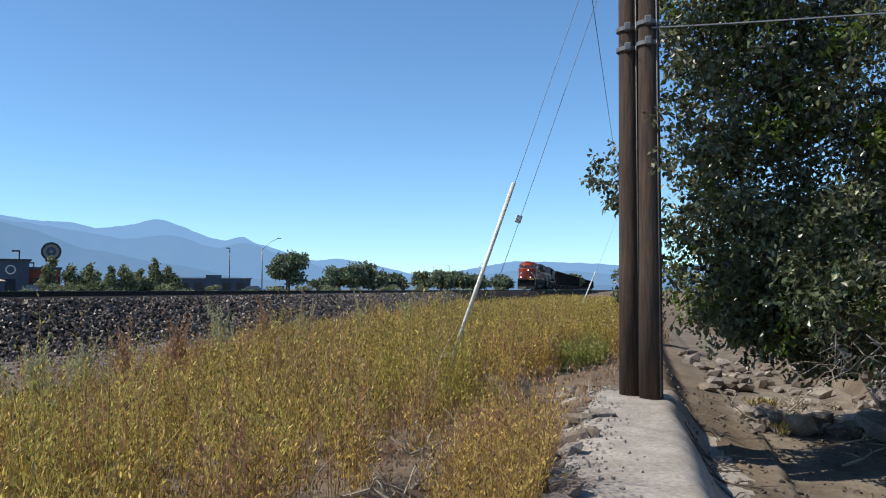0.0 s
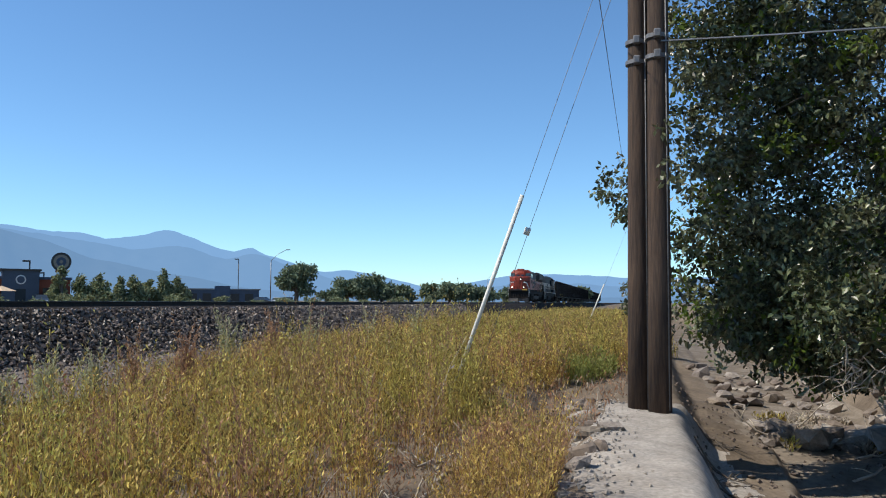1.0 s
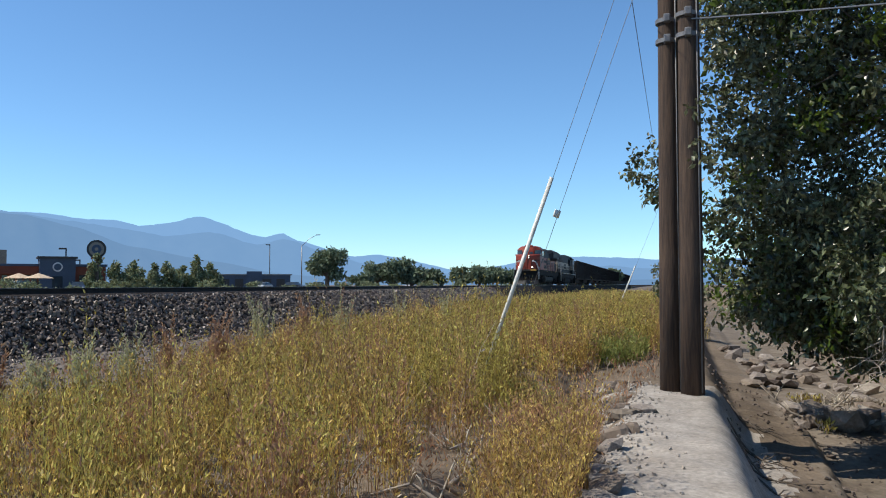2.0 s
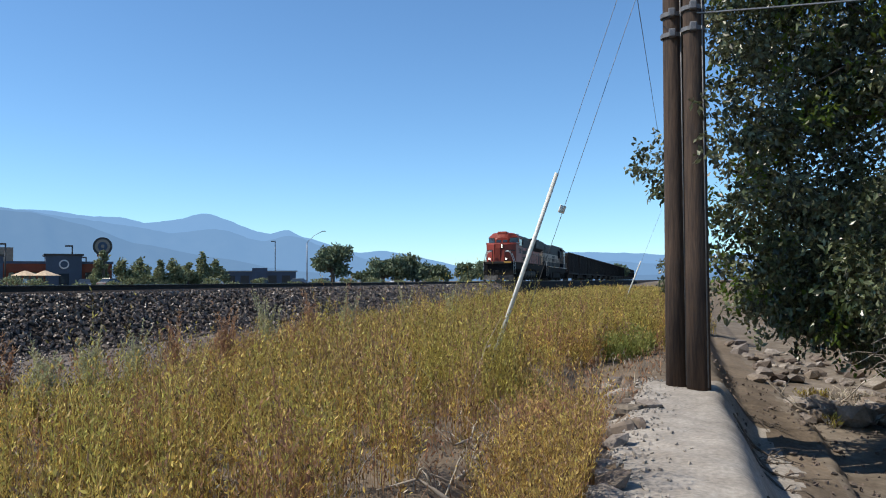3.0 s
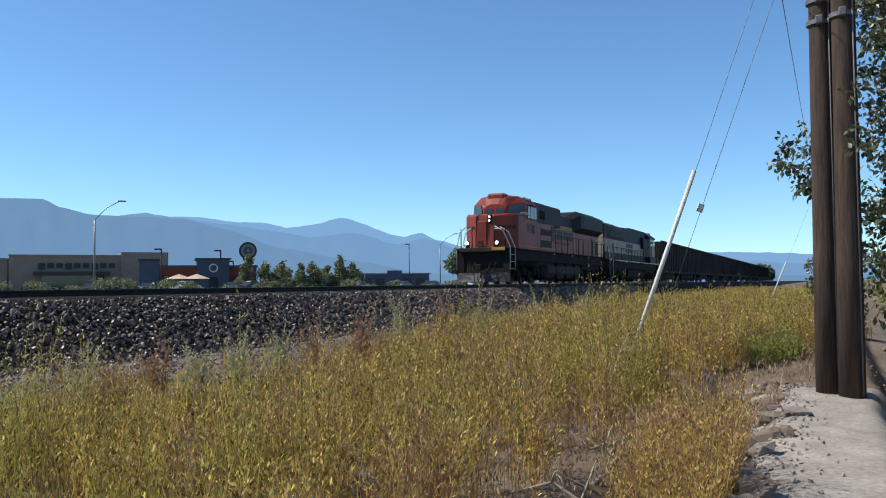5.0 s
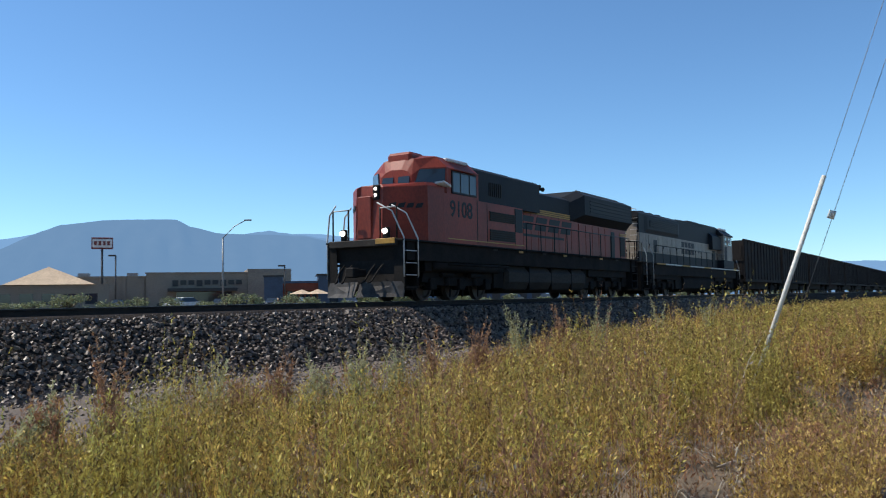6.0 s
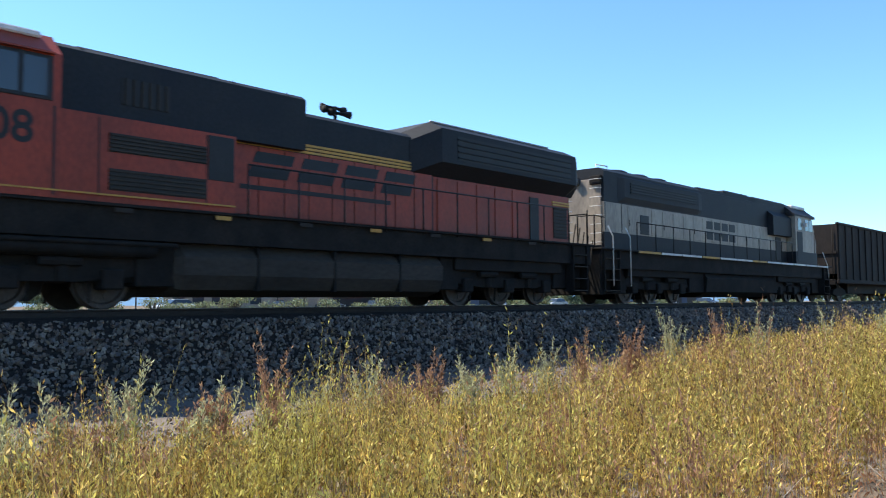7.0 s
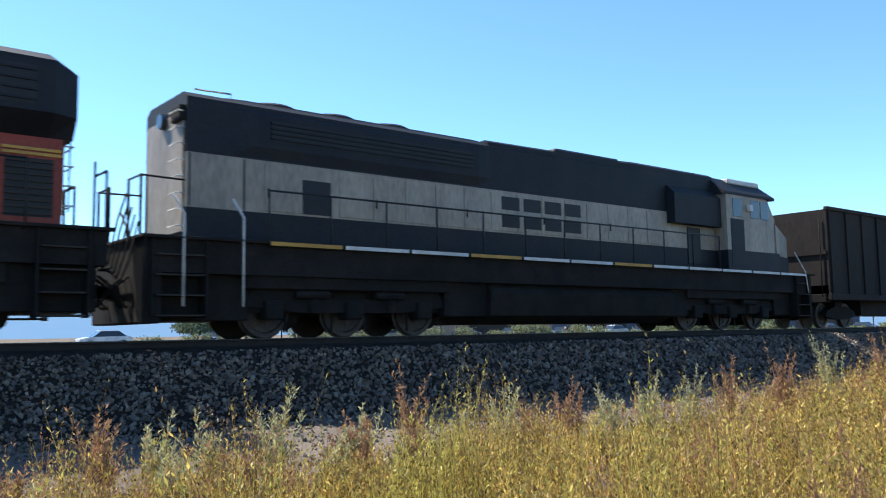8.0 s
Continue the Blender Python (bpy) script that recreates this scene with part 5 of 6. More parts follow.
# ---- the tree over the channel ----
def build_big_tree():
    T = thing("tree", pose(6.2, 14.6, ground_z(6.2, 14.6) - 0.1), "large leafy dark green tree overhanging the dry channel", "tree")
    ox, oy, oz = 6.2, 14.6, T.matrix_basis.translation.z
    rnd = random.Random(5)
    bm = bmesh.new()
    tube(bm, [(0, 0, 0), (-0.15, 0.1, 1.6), (-0.1, 0, 3.4), (0.2, 0.1, 6.5), (0.1, 0, 9.5)], [0.34, 0.28, 0.23, 0.14, 0.04], 10)
    part("trunk", bm, M_BARK, T, smooth=True)
    clumps = []
    def blob(cx, cy, cz, rx, ry, rz, n, lo, hi):
        for _ in range(n):
            while True:
                d = Vector((rnd.uniform(-1, 1), rnd.uniform(-1, 1), rnd.uniform(-1, 1)))
                if 0.25 < d.length < 1:
                    break
            r = rnd.uniform(lo, hi)
            clumps.append(((cx + d.x * rx - ox, cy + d.y * ry - oy, cz + d.z * rz - oz), (r, r, r * 0.75)))
    blob(4.4, 15.0, 5.0, 3.4, 2.0, 4.6, 130, 0.5, 0.95)
    blob(8.0, 14.2, 5.0, 3.6, 3.0, 4.9, 130, 0.5, 1.0)
    blob(4.4, 13.5, 4.9, 3.3, 1.0, 4.0, 150, 0.28, 0.55)
    blob(1.95, 13.7, 3.6, 1.1, 1.0, 2.9, 80, 0.22, 0.42)
    blob(4.9, 12.3, 1.5, 2.9, 1.2, 0.9, 90, 0.25, 0.45)
    blob(1.45, 13.5, 2.9, 0.85, 0.8, 2.2, 80, 0.2, 0.36)
    blob(2.8, 13.3, 1.5, 1.5, 0.9, 1.0, 70, 0.2, 0.38)
    blob(1.3, 14.0, 5.5, 0.75, 0.9, 3.2, 75, 0.2, 0.4)
    blob(3.6, 14.6, 0.75, 2.0, 1.2, 0.5, 50, 0.2, 0.36)
    blob(0.75, 12.1, 3.3, 0.35, 0.2, 2.0, 16, 0.1, 0.18)
    blob(1.75, 13.45, 1.35, 0.85, 0.5, 0.65, 60, 0.16, 0.3)
    blob(2.8, 13.5, 0.85, 1.1, 0.6, 0.5, 60, 0.15, 0.3)
    blob(4.8, 12.4, 0.55, 1.5, 0.7, 0.5, 60, 0.18, 0.34)
    blob(3.2, 15.2, 1.5, 2.2, 0.8, 1.3, 70, 0.25, 0.5)
    blob(6.2, 11.6, 1.7, 2.2, 0.9, 1.3, 70, 0.25, 0.5)
    blob(1.9, 14.0, 7.0, 0.95, 1.2, 2.6, 60, 0.25, 0.5)
    blob(7.0, 17.5, 3.0, 4.5, 1.5, 3.2, 60, 0.6, 1.1)
    blob(0.12, 15.4, 3.4, 0.72, 0.7, 1.0, 28, 0.18, 0.34)
    blob(0.75, 15.4, 2.2, 0.5, 0.6, 0.9, 14, 0.15, 0.3)
    for i in range(26):
        c = Vector(clumps[rnd.randrange(len(clumps))][0])
        s = Vector((-0.1, 0, rnd.uniform(1.2, 6.0)))
        mid = s.lerp(c, 0.55) + Vector((0, 0, rnd.uniform(0.1, 0.6)))
        bm = bmesh.new()
        tube(bm, [s, s.lerp(mid, 0.5) + Vector((0, 0, 0.15)), mid, c], [0.09, 0.06, 0.035, 0.008], 6)
        part("branch", bm, M_BARK, T)
    for i in range(34):      # bare grey twigs under the lowest boughs
        p = Vector((rnd.uniform(2.6, 7.0) - ox, rnd.uniform(11.9, 13.2) - oy, rnd.uniform(0.7, 1.7) - oz))
        pts = [p]
        for _ in range(4):
            pts.append(pts[-1] + Vector((rnd.uniform(-0.32, 0.12), rnd.uniform(-0.2, 0.1), rnd.uniform(-0.24, -0.02))))
        bm = bmesh.new()
        tube(bm, pts, [0.014, 0.012, 0.009, 0.007, 0.003], 5)
        for q in pts[1:4]:
            for _ in range(2):
                e = q + Vector((rnd.gauss(0, 0.2), rnd.gauss(0, 0.12), rnd.uniform(-0.28, 0.05)))
                tube(bm, [q, q.lerp(e, 0.5) + Vector((0, 0, 0.03)), e], [0.007, 0.005, 0.002], 4)
        part("twig", bm, M_DEAD, T, "bare grey dead twig")
    rnd.shuffle(clumps)
    k = int(len(clumps) * 0.9)
    crown_part("crown", clumps[:k], 165000, 0.114, 3, M_LEAF, T)
    crown_part("sunlit_foliage", clumps[k:], 15000, 0.12, 4, M_LEAF2, T, "fresher yellow green leaves")


build_big_tree()
for k_ in range(13):     # dark scrub along the eastern bank
    x_, y_ = 6.0 + 0.12 * k_ + random.uniform(-0.5, 0.8), 13.0 + 2.6 * k_
    sc = thing("bank_bush", pose(x_, y_, ground_z(x_, y_) - 0.1), "dense dark green scrub on the channel bank", "shrub", "scrub on the bank")
    bm = bmesh.new()
    for q_ in range(5):
        a_ = random.uniform(0, 6.3)
        tube(bm, [(0, 0, 0), (0.4 * math.cos(a_), 0.4 * math.sin(a_), 1.2), (0.9 * math.cos(a_), 0.9 * math.sin(a_), 2.6)], [0.05, 0.035, 0.01], 5)
    part("stem", bm, M_BARK, sc)
    crown_part("crown", [((random.uniform(-1.5, 1.5), random.uniform(-1.3, 1.3), random.uniform(0.3, 3.6 + 0.06 * k_)), (0.55, 0.55, 0.45)) for _ in range(34)], 5200, 0.13 + 0.004 * k_, 300 + k_, M_LEAF, sc)
# a small bush at the end of the berm, further off
bush = thing("bush", pose(0.6, 34, ground_z(0.6, 34)), "small dark green bush at the grass edge", "shrub")
bm = bmesh.new()
tube(bm, [(0, 0, -0.1), (0.05, 0, 1.6)], [0.06, 0.02], 6)
part("stem", bm, M_BARK, bush)
crown_part("crown", [((random.uniform(-0.7, 0.9), random.uniform(-0.6, 0.6), random.uniform(0.5, 2.3)), (0.4, 0.4, 0.35)) for _ in range(14)], 2600, 0.13, 77, M_LEAF, bush)


# ---- stones ----
def stone_mesh(seed, flat=0.55):
    rnd = random.Random(seed)
    bm = bmesh.new()
    bmesh.ops.create_icosphere(bm, subdivisions=1, radius=0.5)
    for v in bm.verts:
        v.co *= rnd.uniform(0.75, 1.2)
        v.co.z *= flat
        v.co.x = max(-0.42, min(0.42, v.co.x))
    return mesh_of("stone", bm, M_ROCK)


def build_stones():
    kinds = [stone_mesh(k, 0.4 + 0.06 * k) for k in range(6)]
    clods = [m.copy() for m in kinds]
    for m in clods:
        m.materials.clear()
        m.materials.append(M_CLOD)
    rnd = random.Random(9)
    def put(x, y, s, pool, label, lift=0.12):
        o = new("rock" if pool is kinds else "earth_clod", pool[rnd.randrange(6)])
        o.matrix_basis = Matrix.LocRotScale((x, y, ground_z(x, y) + s * lift), Euler((rnd.uniform(-0.4, 0.4), rnd.uniform(-0.4, 0.4), rnd.uniform(0, 6.3))), (s, s * rnd.uniform(0.6, 1.0), s * rnd.uniform(0.7, 1.0)))
        tagged(o, label, "rock", "loose rocks")
    for i in range(120):     # crumbling edge beside the berm
        y = rnd.uniform(5, 14.5)
        put(-0.85 + rnd.gauss(0, 0.22) - 0.02 * (y - 9), y, rnd.uniform(0.12, 0.42), kinds if rnd.random() < 0.45 else clods, "broken rock lying beside the silt berm" )
    for i in range(80):     # debris across the channel bed
        x = rnd.uniform(2.2, 5.2)
        put(x, 16.9 + 0.25 * (x - 2) + rnd.gauss(0, 0.6), rnd.uniform(0.25, 0.95), kinds if rnd.random() < 0.6 else clods, "broken rock in the debris across the dry channel")
    for i in range(14):     # slabs on the eastern bank
        y = rnd.uniform(11, 18)
        put(4.6 + rnd.uniform(-0.3, 0.5), y, rnd.uniform(0.6, 1.4), kinds, "pale concrete slab on the channel bank", 0.2)
    for i in range(90):     # rubble strewn farther up the bed
        x = rnd.uniform(1.9, 6.5)
        y = rnd.uniform(18, 31)
        put(x, y, rnd.uniform(0.2, 0.75), kinds if rnd.random() < 0.5 else clods, "broken rock strewn over the dry channel bed")
    for i in range(12):
        put(rnd.uniform(1.6, 2.5), rnd.uniform(6, 18), rnd.uniform(0.06, 0.2), clods, "dark earth clod on the channel bank")


build_stones()


def crust_slab(x, y, wide, thick, seed, material):
    """A broken plate of dried crust: an uneven outline with a bevelled, crumbling rim."""
    rnd = random.Random(seed)
    n = 9
    rim = [(math.cos(6.283 * k / n) * wide * rnd.uniform(0.65, 1.1), math.sin(6.283 * k / n) * wide * rnd.uniform(0.45, 0.8)) for k in range(n)]
    bm = bmesh.new()
    loft(bm, [[(a * q, b * q, z + rnd.uniform(-0.1, 0.1) * thick) for a, b in rim] for q, z in ((0.8, -thick), (0.98, -0.6 * thick), (1.0, -0.15 * thick), (0.88, 0.05 * thick), (0.5, 0.12 * thick))])
    bmesh.ops.recalc_face_normals(bm, faces=bm.faces)
    o = part("crust_slab", bm, material)
    o.matrix_basis = Matrix.LocRotScale((x, y, ground_z(x, y) + thick * 0.55), Euler((rnd.uniform(-0.3, 0.35), rnd.uniform(-0.45, 0.25), rnd.uniform(-0.9, 0.9))), None)
    tagged(o, "broken plate of dried silt crust beside the berm", "crust", "crust plates")


rnd_ = random.Random(44)
for k_ in range(74):
    y_ = rnd_.uniform(9.0, 14.8)
    crust_slab(-0.80 - 0.02 * (y_ - 9) + rnd_.gauss(0, 0.24), y_, rnd_.uniform(0.10, 0.27), rnd_.uniform(0.08, 0.17), 600 + k_, (M_CLOD, M_BERM, M_MUD)[k_ % 3])


def root(x, y, seed):
    """A bare root that hangs from the undercut bank of the channel."""
    rnd = random.Random(seed)
    p, pts = Vector((x, y, ground_z(x, y) + 0.01)), []
    for k in range(7):
        pts.append(p.copy())
        p = p + Vector((rnd.uniform(0.08, 0.2), rnd.gauss(-0.02, 0.11), 0))
        p.z = ground_z(p.x, p.y) + rnd.uniform(0.0, 0.07)
    bm = bmesh.new()
    tube(bm, pts, [0.016, 0.014, 0.012, 0.010, 0.008, 0.006, 0.003], 6)
    for k in (2, 3, 4):
        e = pts[k] + Vector((rnd.uniform(0.05, 0.25), rnd.gauss(0, 0.2), -0.05))
        e.z = ground_z(e.x, e.y) + 0.02
        tube(bm, [pts[k], pts[k].lerp(e, 0.5) + Vector((0, 0, 0.03)), e], [0.01, 0.007, 0.003], 5)
    tagged(part("root", bm, M_BARK, None, smooth=True), "bare brown root hanging on the channel bank", "root", "bank roots")


for k_ in range(9):
    root(0.75 + rnd_.uniform(0, 0.3), rnd_.uniform(7.5, 14.0), 700 + k_)


def dead_branches():
    rnd = random.Random(21)
    for i in range(28):
        if i < 14:
            x, y = rnd.uniform(2.6, 5.0), rnd.uniform(13.5, 19)
        else:
            x, y = rnd.uniform(-2.0, -1.4), rnd.uniform(5.5, 11)
        z = ground_z(x, y)
        a, ln = rnd.uniform(0, 6.3), rnd.uniform(0.5, 1.5) * (1 if i < 14 else 0.6)
        bm = bmesh.new()
        d = Vector((math.cos(a), math.sin(a), 0)) * ln
        pts = []
        for k in range(5):
            q = Vector((x, y, 0)) + d * (k / 4) + Vector((rnd.gauss(0, 0.04), rnd.gauss(0, 0.04), 0))
            q.z = max(ground_z(q.x, q.y), z) + 0.02 + 0.1 * k * rnd.random() * ln
            pts.append(q)
        pts[0].z = z - 0.02
        tube(bm, pts, [0.028, 0.024, 0.018, 0.013, 0.006], 6)
        for k in (1, 2, 3):
            e = pts[k] + Vector((rnd.gauss(0, 0.25), rnd.gauss(0, 0.25), rnd.uniform(0.05, 0.3)))
            tube(bm, [pts[k], pts[k].lerp(e, 0.5) + Vector((0, 0, 0.03)), e], [0.012, 0.008, 0.003], 5)
        tagged(part("dead_branch", bm, M_DEAD, None, smooth=True), "grey bleached dead branch lying on the channel debris" if i < 14 else "grey bleached dead branch lying in the worn gully", "branch", "dead branches")


dead_branches()


# ---- ballast, grass and weeds: what nobody could count ----
def scatter_mesh(name, v, f, materials, idx, label, category):
    me = bpy.data.meshes.new(name)
    me.from_pydata(v, [], f)
    for m in materials:
        me.materials.append(m)
    if idx is not None:
        me.polygons.foreach_set("material_index", idx)
    return tagged(new(name, me), label, category, kind="stuff")


def build_ballast():
    rng = np.random.default_rng(4)
    V, F = [], []
    base = [(-1, -0.8, -0.5), (1, -0.9, -0.4), (0.9, 0.9, -0.5), (-0.9, 1, -0.45), (-0.6, -0.5, 0.6), (0.7, -0.6, 0.5), (0.5, 0.6, 0.7), (-0.7, 0.5, 0.5)]
    quads = [(0, 3, 2, 1), (4, 5, 6, 7), (0, 1, 5, 4), (1, 2, 6, 5), (2, 3, 7, 6), (3, 0, 4, 7)]
    base = np.array(base)
    n = 46000
    ys = rng.random(n) ** 1.7 * 75 - 3
    xs = rng.uniform(SHOULDER - 0.6, TOE + 0.35, n)
    near = rng.random(n)
    ys[:5000], xs[:5000] = rng.uniform(-2, 34, 5000), rng.uniform(TRACK_X + 0.85, SHOULDER, 5000)
    for x, y, q in zip(xs, ys, near):
        s = 0.017 + 0.024 * q * q + 0.0006 * max(y, 0)
        low = smooth01(-x, -SHOULDER - 0.25, -SHOULDER + 0.05)     # flat on the shoulder, below the rail's foot
        s *= 1 - 0.4 * low
        e = Euler((rng.uniform(0, 6), rng.uniform(0, 6), rng.uniform(0, 6))).to_matrix()
        b = base * rng.uniform(0.7, 1.3, (8, 3)) * s
        p = b @ np.array(e) + (x, y, ground_z(x, y) + s * (0.35 + 0.5 * q) * (1 - low) - 0.05 * low)
        k = len(V)
        V.extend(p.tolist())
        F.extend(tuple(k + i for i in qd) for qd in quads)
    scatter_mesh("ballast", V, F, (M_BALLAST,), None, "grey crushed stone ballast on the railway bank", "ballast")


def stems(pts, heights, lean, width, seeds, seed, seed_size, spread=0.03):
    """Bent ribbons with small seed blades along the upper part."""
    rng = np.random.default_rng(seed)
    n = len(pts)
    a = rng.uniform(0, 2 * np.pi, n)
    side = np.stack([np.cos(a), np.sin(a), np.zeros(n)], 1)
    la = rng.uniform(0, 2 * np.pi, n)
    ld = np.stack([np.cos(la), np.sin(la), np.zeros(n)], 1) * (lean * rng.uniform(0.2, 1.0, n))[:, None]
    up = np.array([0, 0, 1.0])
    V, F = [], []
    lv = []
    for k, (t, w) in enumerate(((0, 1), (0.4, 0.85), (0.75, 0.6), (1.0, 0.12))):
        c = pts + up * (heights * t)[:, None] + ld * (heights * t * t)[:, None]
        lv.append(c - side * (width * w)[:, None])
        lv.append(c + side * (width * w)[:, None])
    st = np.stack(lv, 1)            # n, 8, 3
    V = st.reshape(-1, 3)
    i0 = np.arange(n)[:, None] * 8
    F = np.concatenate([i0 + np.array([[2 * k, 2 * k + 1, 2 * k + 3, 2 * k + 2]]) for k in range(3)], 0)
    m = n * seeds
    own = np.repeat(np.arange(n), seeds)
    t = rng.uniform(0.3, 1.02, m)
    c = pts[own] + up * (heights[own] * t)[:, None] + ld[own] * (heights[own] * t * t)[:, None]
    d = rng.normal(size=(m, 3))
    c = c + d * np.array([1, 1, 0.3]) * (spread * (1.1 - t))[:, None]
    d[:, 2] = np.abs(d[:, 2]) + 1.0
    d /= np.linalg.norm(d, axis=1)[:, None]
    e = np.cross(d, rng.normal(size=(m, 3)))
    e /= np.linalg.norm(e, axis=1)[:, None]
    s = (np.broadcast_to(seed_size, n)[own] * rng.uniform(0.6, 1.5, m) * (1.3 - 0.5 * t))[:, None]
    sv = np.stack([c, c + d * s * 0.65 + e * s * 0.22, c + d * s * 1.45, c + d * s * 0.65 - e * s * 0.22], 1).reshape(-1, 3)
    F2 = len(V) + np.arange(m)[:, None] * 4 + np.array([[0, 1, 2, 3]])
    return np.concatenate([V, sv]), np.concatenate([F, F2])


def meadow_limit(y):
    """Western edge of the grass."""
    return -7.2 - 0.05 * min(y, 40) + 0.5 * wave(y, 0, 3.0, 2.5)


def plant(name, n, test, heights, materials, weights, label, seed, lean=0.35, width=0.004, seeds=7, seed_size=0.035, xr=(-9.5, 0.3), power=1.9, reach=42):
    rng = np.random.default_rng(seed)
    pts, hs = [], []
    while len(pts) < n:
        y = -2.5 + rng.random() ** power * reach
        x = rng.uniform(*xr)
        k = test(x, y, rng.random())
        if k <= 0:
            continue
        pts.append((x, y, ground_z(x, y) - 0.02))
        hs.append(k * rng.uniform(*heights))
    pts, hs = np.array(pts), np.array(hs)
    grow = 1 + np.clip(pts[:, 1], 0, 40) * 0.035
    v, f = stems(pts, hs, lean, width * grow, seeds, seed + 1, seed_size * grow)
    pick = rng.choice(len(materials), n, p=weights)
    patch = np.array([wave(x, y, 1.6, 3.3) for x, y, _ in pts])
    if len(materials) == 3:
        pick = np.where((patch < -0.2) & (rng.random(n) < 0.35), 2, pick)
    pick = np.where((patch > 0.12) & (len(materials) > 1), np.minimum(pick + 1, min(1, len(materials) - 1)), pick)
    idx = np.concatenate([np.tile(pick, 3), np.repeat(pick, seeds)])
    scatter_mesh(name, v.tolist(), f.tolist(), materials, idx.tolist(), label, "grass")


def meadow(x, y, q):
    if x < meadow_limit(y) or math.hypot(x, y) < 1.6:
        return 0
    edge = -2.2 + 0.3 * wave(0, y, 1.6, 7.7) + 0.5 * smooth01(y, 10, 13) + 1.7 * smooth01(y, 15.5, 20)
    if x > edge or y < -1.8 + 1.2 * wave(x, 3, 1.0, 2.0):
        return 0
    if y < 1.2 and x > -2.2:
        return 0
    d = 0.75 + 0.35 * wave(x, y, 1.1, 1.9) + 0.2 * wave(x, y, 4, 5.5)
    if q > 0.66 + 1.9 * wave(x, y, 0.5, 6.1) + 0.9 * wave(x, y, 1.7, 3.8):
        return 0
    tall = 1.05 + 0.45 * (1 - smooth01(math.hypot((x + 2.8) / 1.1, (y - 12) / 1.6), 1.0, 3.2))
    tuft = 0.90 + 1.0 * wave(x, y, 0.33, 9.4)
    return max(0.3, d) * tall * tuft * (0.72 + 0.28 * smooth01(x - meadow_limit(y), 0, 2.0))


def far_meadow(x, y, q):
    return 0.9 + 0.3 * wave(x, y, 1.5, 3.0) if y > 34 and x > meadow_limit(y) else 0


def green_tuft(x, y, q):
    a, b = math.hypot((x + 1.0) / 0.7, (y - 19.0) / 2.2), math.hypot((x + 1.75) / 0.35, (y - 12.2) / 0.8)
    return 0.8 if min(a, b) < 1 and q > 0.3 * min(a, b) else 0


def clump(x, y, q):
    dx, dy = (x + 1.02 + 0.07 * (y - 7)) / 0.44, (y - 7.3) / 2.7
    r = dx * dx + dy * dy
    return 0 if r > 1 or q > 1.15 - r else 1.05 + 0.4 * wave(x, y, 0.4, 2.0)


def margin(x, y, q):
    d = x - meadow_limit(y)
    return 0.8 if -1.1 < d < 0.8 and q < 0.55 + 0.4 * d + 0.9 * wave(x, y, 1.3, 4.4) else 0


def floor_litter(x, y, q):
    if x < meadow_limit(y) or x > -0.55 + 0.25 * smooth01(y, 10.5, 12) + 0.3 * smooth01(y, 13, 15) or math.hypot(x, y) < 1.3:
        return 0
    return 0.22 if q < 0.55 else 0


def bed_sprouts(x, y, q):
    return 0.25 if x > 2.6 and y > 15.5 and wave(x, y, 1.0, 2.9) > 0.2 and y > 12.5 else 0


def road_sprouts(x, y, q):
    return 0.5 if meadow_limit(y) - 2.5 < x < meadow_limit(y) and wave(x, y, 0.8, 8.8) > 0.33 and q < 0.5 else 0


def build_pebbles():
    rng = np.random.default_rng(14)
    V, F, kinds = [], [], []
    base = np.array([(-1, -0.8, -0.5), (1, -0.9, -0.4), (0.9, 0.9, -0.5), (-0.9, 1, -0.45), (-0.6, -0.5, 0.6), (0.7, -0.6, 0.5), (0.5, 0.6, 0.7), (-0.7, 0.5, 0.5)])
    quads = [(0, 3, 2, 1), (4, 5, 6, 7), (0, 1, 5, 4), (1, 2, 6, 5), (2, 3, 7, 6), (3, 0, 4, 7)]
    for _ in range(9000):
        q = rng.random()
        if q < 0.28:
            x, y, s = -0.55 + rng.normal(0, 0.28), rng.uniform(-5, 14.5), rng.uniform(0.006, 0.024)
        elif q < 0.94:
            x, y, s = -7.6 - 5.0 * rng.random() ** 0.6, rng.uniform(0, 32), rng.uniform(0.010, 0.034)
        else:
            x, y, s = rng.uniform(0.8, 4.6), rng.uniform(9, 20), rng.uniform(0.01, 0.035)
        e = np.array(Euler(tuple(rng.uniform(0, 6, 3))).to_matrix())
        p = (base * rng.uniform(0.6, 1.3, (8, 3)) * s) @ e + (x, y, ground_z(x, y) + s * 0.3)
        k = len(V)
        V.extend(p.tolist())
        F.extend(tuple(k + i for i in qd) for qd in quads)
        kinds += [0 if q < 0.28 else 2 if q < 0.94 else 1] * 6
    scatter_mesh("pebbles", V, F, (M_BERM, M_CLOD, M_BALLAST), kinds, "loose pale pebbles and crumbs of earth", "pebbles")


build_ballast()
build_pebbles()
plant("meadow_grass", 40000, meadow, (0.40, 1.12), (M_STRAW, M_HERB, M_RUSTWEED), (0.62, 0.30, 0.08), "tall dry golden meadow grass and weeds", 31, 0.27, 0.0024, 18, 0.025)
plant("far_grass", 9000, far_meadow, (0.5, 1.0), (M_STRAW, M_HERB), (0.7, 0.3), "golden grass farther along the railway", 45, 0.3, 0.005, 9, 0.03, (-12, 1.8), 0.9, 120)
plant("green_tufts", 900, green_tuft, (0.3, 0.7), (M_GREENWEED,), (1.0,), "low fresh green weeds by the poles", 47, 0.5, 0.004, 12, 0.03, (-2.4, 0.3), 1.0, 24)
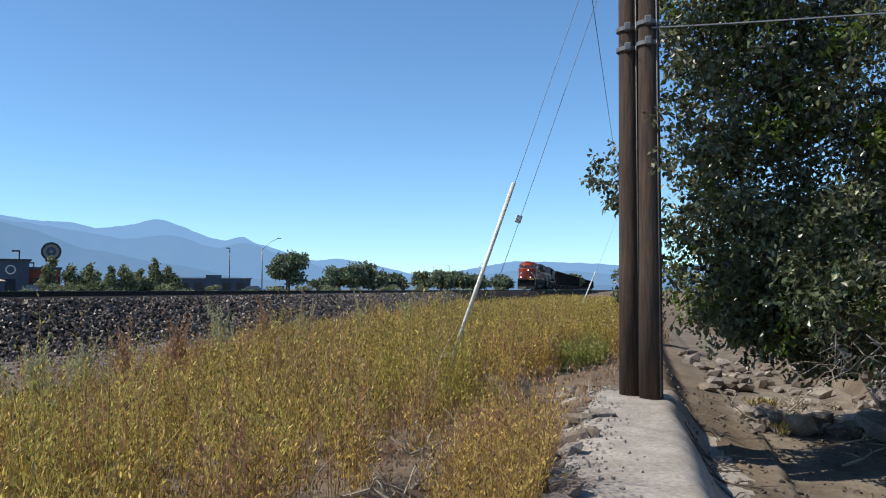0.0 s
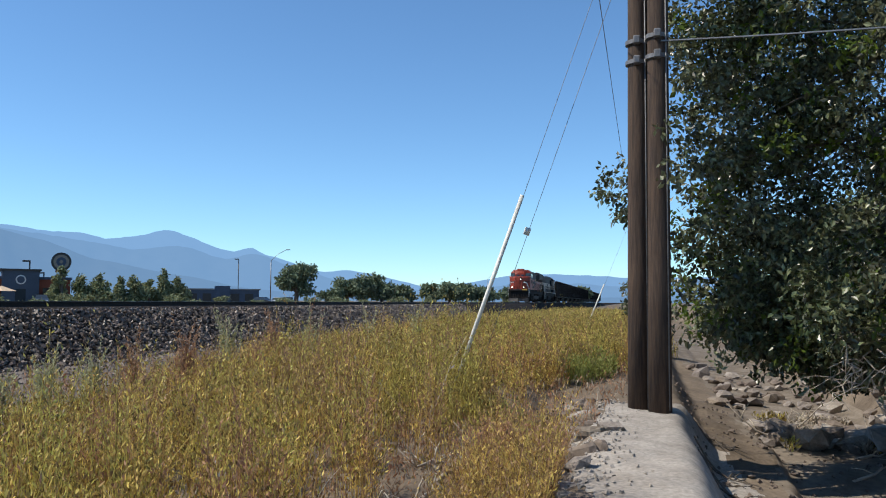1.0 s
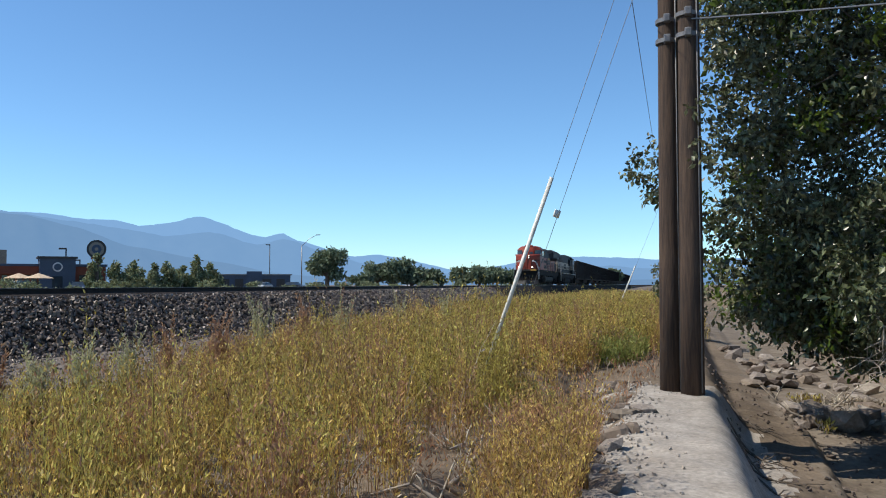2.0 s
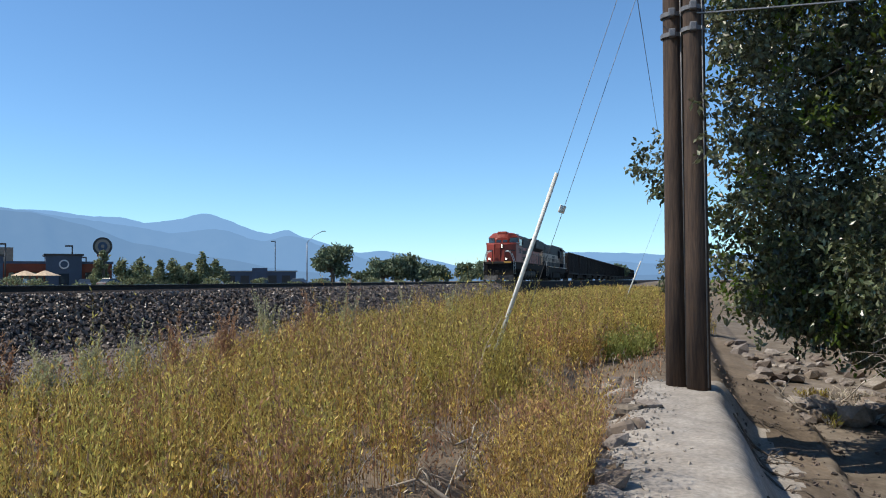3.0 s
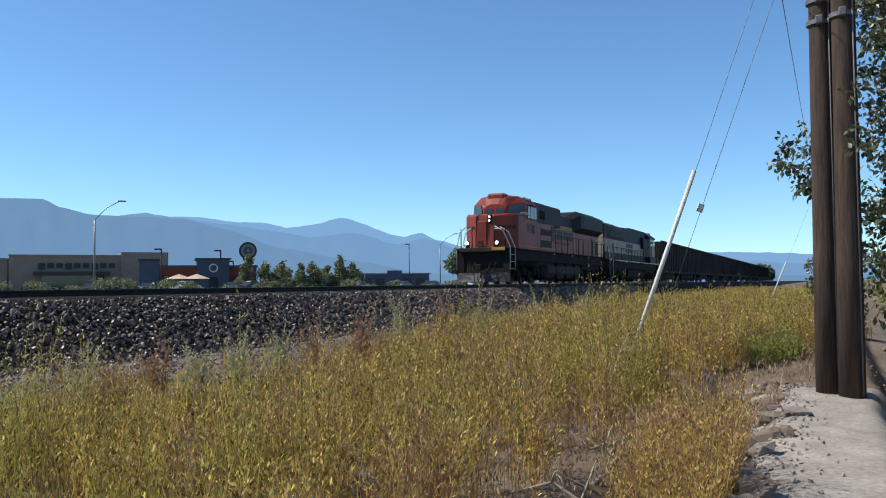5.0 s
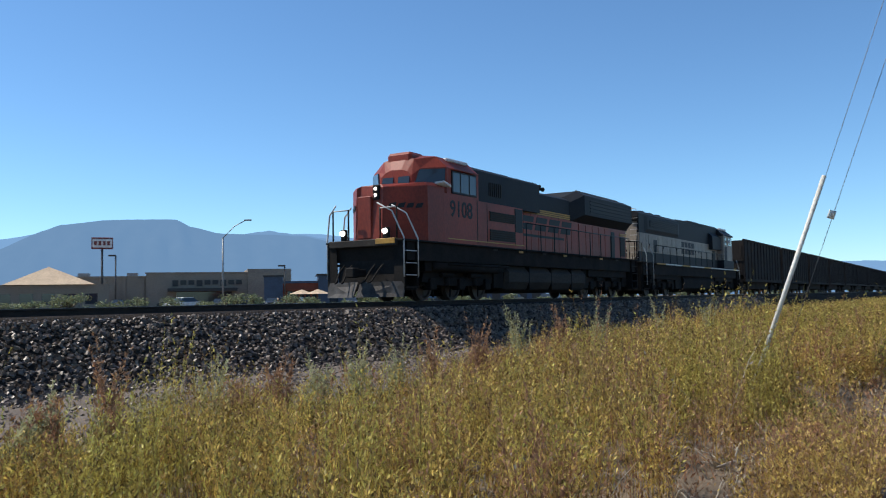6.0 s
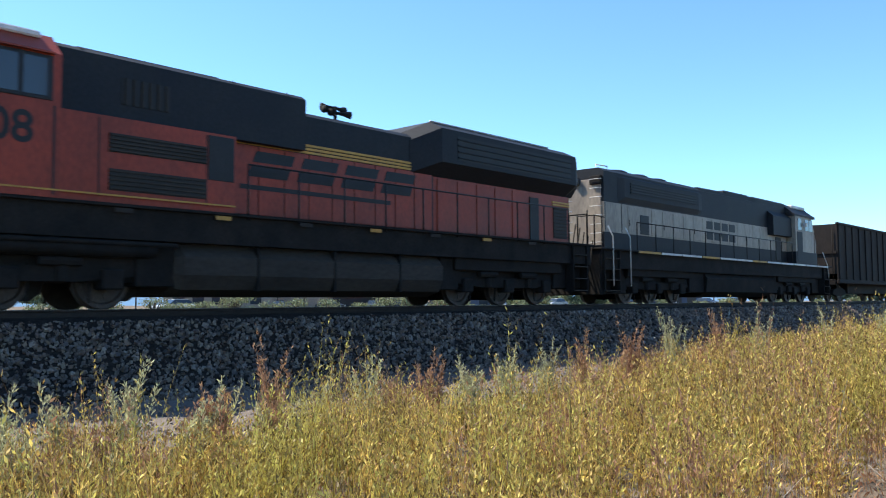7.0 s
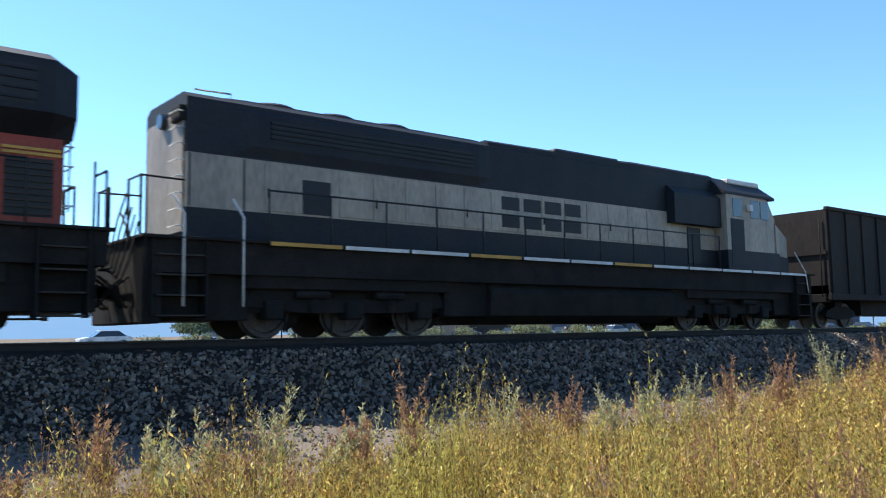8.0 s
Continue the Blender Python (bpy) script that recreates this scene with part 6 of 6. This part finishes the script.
plant("weed_clump", 3400, clump, (0.6, 0.95), (M_STRAW, M_RUSTWEED), (0.72, 0.28), "golden weed clump beside the worn gully", 33, 0.40, 0.0022, 20, 0.020, (-2.0, 0.0), 1.0, 14)
plant("margin_weeds", 5200, margin, (0.3, 0.75), (M_RUSTWEED, M_STRAW), (0.62, 0.38), "fine rust-brown and straw weeds at the road edge", 35, 0.4, 0.002, 10, 0.018, (-11, -5), 1.5, 40)
plant("dry_litter", 9000, floor_litter, (0.5, 1.2), (M_DEAD, M_RUSTWEED), (0.3, 0.7), "bleached dead stalks and low litter under the grass", 37, 1.1, 0.004, 3, 0.03)
plant("dead_stalks", 2600, meadow, (0.35, 0.8), (M_DEAD, M_STRAW), (0.7, 0.3), "bleached leaning stalks among the meadow grass", 43, 1.0, 0.0035, 4, 0.03)
plant("channel_sprouts", 900, bed_sprouts, (0.4, 1.0), (M_HERB, M_DEAD), (0.6, 0.4), "low weeds growing on the channel bed", 39, 0.6, 0.004, 6, 0.04, (1.5, 6.5), 0.6, 22)
plant("road_sprouts", 500, road_sprouts, (0.2, 0.6), (M_SAGE, M_RUSTWEED), (0.6, 0.4), "sparse weeds sprouting from the gravel road", 41, 0.4, 0.004, 9, 0.035, (-12, -6), 1.5, 35)


# ---- tall single weeds along the road edge ----
def tall_weed(x, y, high, seed, material, label):
    rng = np.random.default_rng(seed)
    n = 14
    pts = np.zeros((n, 3))
    pts[:, :2] = rng.normal(0, 0.07, (n, 2))
    pts[:, 2] = rng.uniform(0, 0.4, n) * high * 0.6
    hs = high * rng.uniform(0.4, 0.75, n)
    pts[0], hs[0] = (0, 0, 0), high
    v, f = stems(pts, hs, 0.26, np.full(n, 0.005), 75, seed, 0.038, 0.03)
    me = bpy.data.meshes.new("tall_weed")
    me.from_pydata(v.tolist(), [], f.tolist())
    me.materials.append(material)
    o = new("tall_weed", me)
    o.matrix_basis = pose(x, y, ground_z(x, y) - 0.03)
    tagged(o, label, "weed", "tall weeds at the road edge")


rnd_ = random.Random(12)
for k_ in range(24):
    y_ = rnd_.uniform(0.5, 8.5)
    x_ = meadow_limit(y_) + rnd_.uniform(-0.2, 0.9)
    tall_weed(x_, y_, rnd_.uniform(0.55, 1.0) * (1 - 0.3 * smooth01(y_, 6, 12)), 400 + k_, (M_SAGE, M_RUSTWEED)[k_ % 2], ("grey-green seeding weed at the road edge", "rust-brown dead weed at the road edge")[k_ % 2])
for k_, (az_, d_, top_) in enumerate(((26.8, 16.5, -0.35), (21.4, 19, 0.04), (53.3, 9.4, -1.4), (47.0, 9.8, -3.4), (62.4, 8.6, -3.3), (32.6, 13.5, -1.6), (66.5, 8.2, -4.6), (57.0, 9.0, -4.6), (43.0, 11, -3.0), (37.5, 12, -2.6), (17.5, 22, -0.1), (29.5, 15, -1.0), (50.0, 9.5, -4.2), (69.5, 8.4, -4.4), (24.0, 18, -0.4), (35.0, 13, -2.4), (14.5, 26, 0.0), (73, 8.3, -4), (40.2, 11.5, -3.2))):
    x_, y_ = at(az_, d_)
    h_ = max(0.6, CAM_Z + d_ * math.tan(radians(top_)) - ground_z(x_, y_))
    tall_weed(x_, y_, h_, 200 + k_, (M_SAGE, M_SAGE, M_RUSTWEED)[k_ % 3], "tall grey-green seeding weed standing at the road edge" if k_ % 3 < 2 else "tall rust-brown dead weed standing at the road edge")


# ---- what moves ----
def motions():
    run = ((0, 144.0), (2, 101.6), (3.5, 70.8), (5.5, 31.0), (6.5, 10.9), (7, 1.3), (8, -17.6))     # about twenty metres a second
    for v, back in TRAIN:
        walk(v, [(t, pose(TRACK_X, y + back, RAIL_Z)) for t, y in run])
    for o, y, r in WHEELSETS:
        walk(o, [(k / 30, pose(0, y, r, math.degrees(20.0 / r * k / 30))) for k in range(241)])
    for car, x, y0, speed in TRAFFIC:
        walk(car, [(t, pose(x, y0 + speed * t, FAR_Z + 0.07, 0, 0, 0 if speed < 0 else 180)) for t in (0, 4, 8)])


motions()
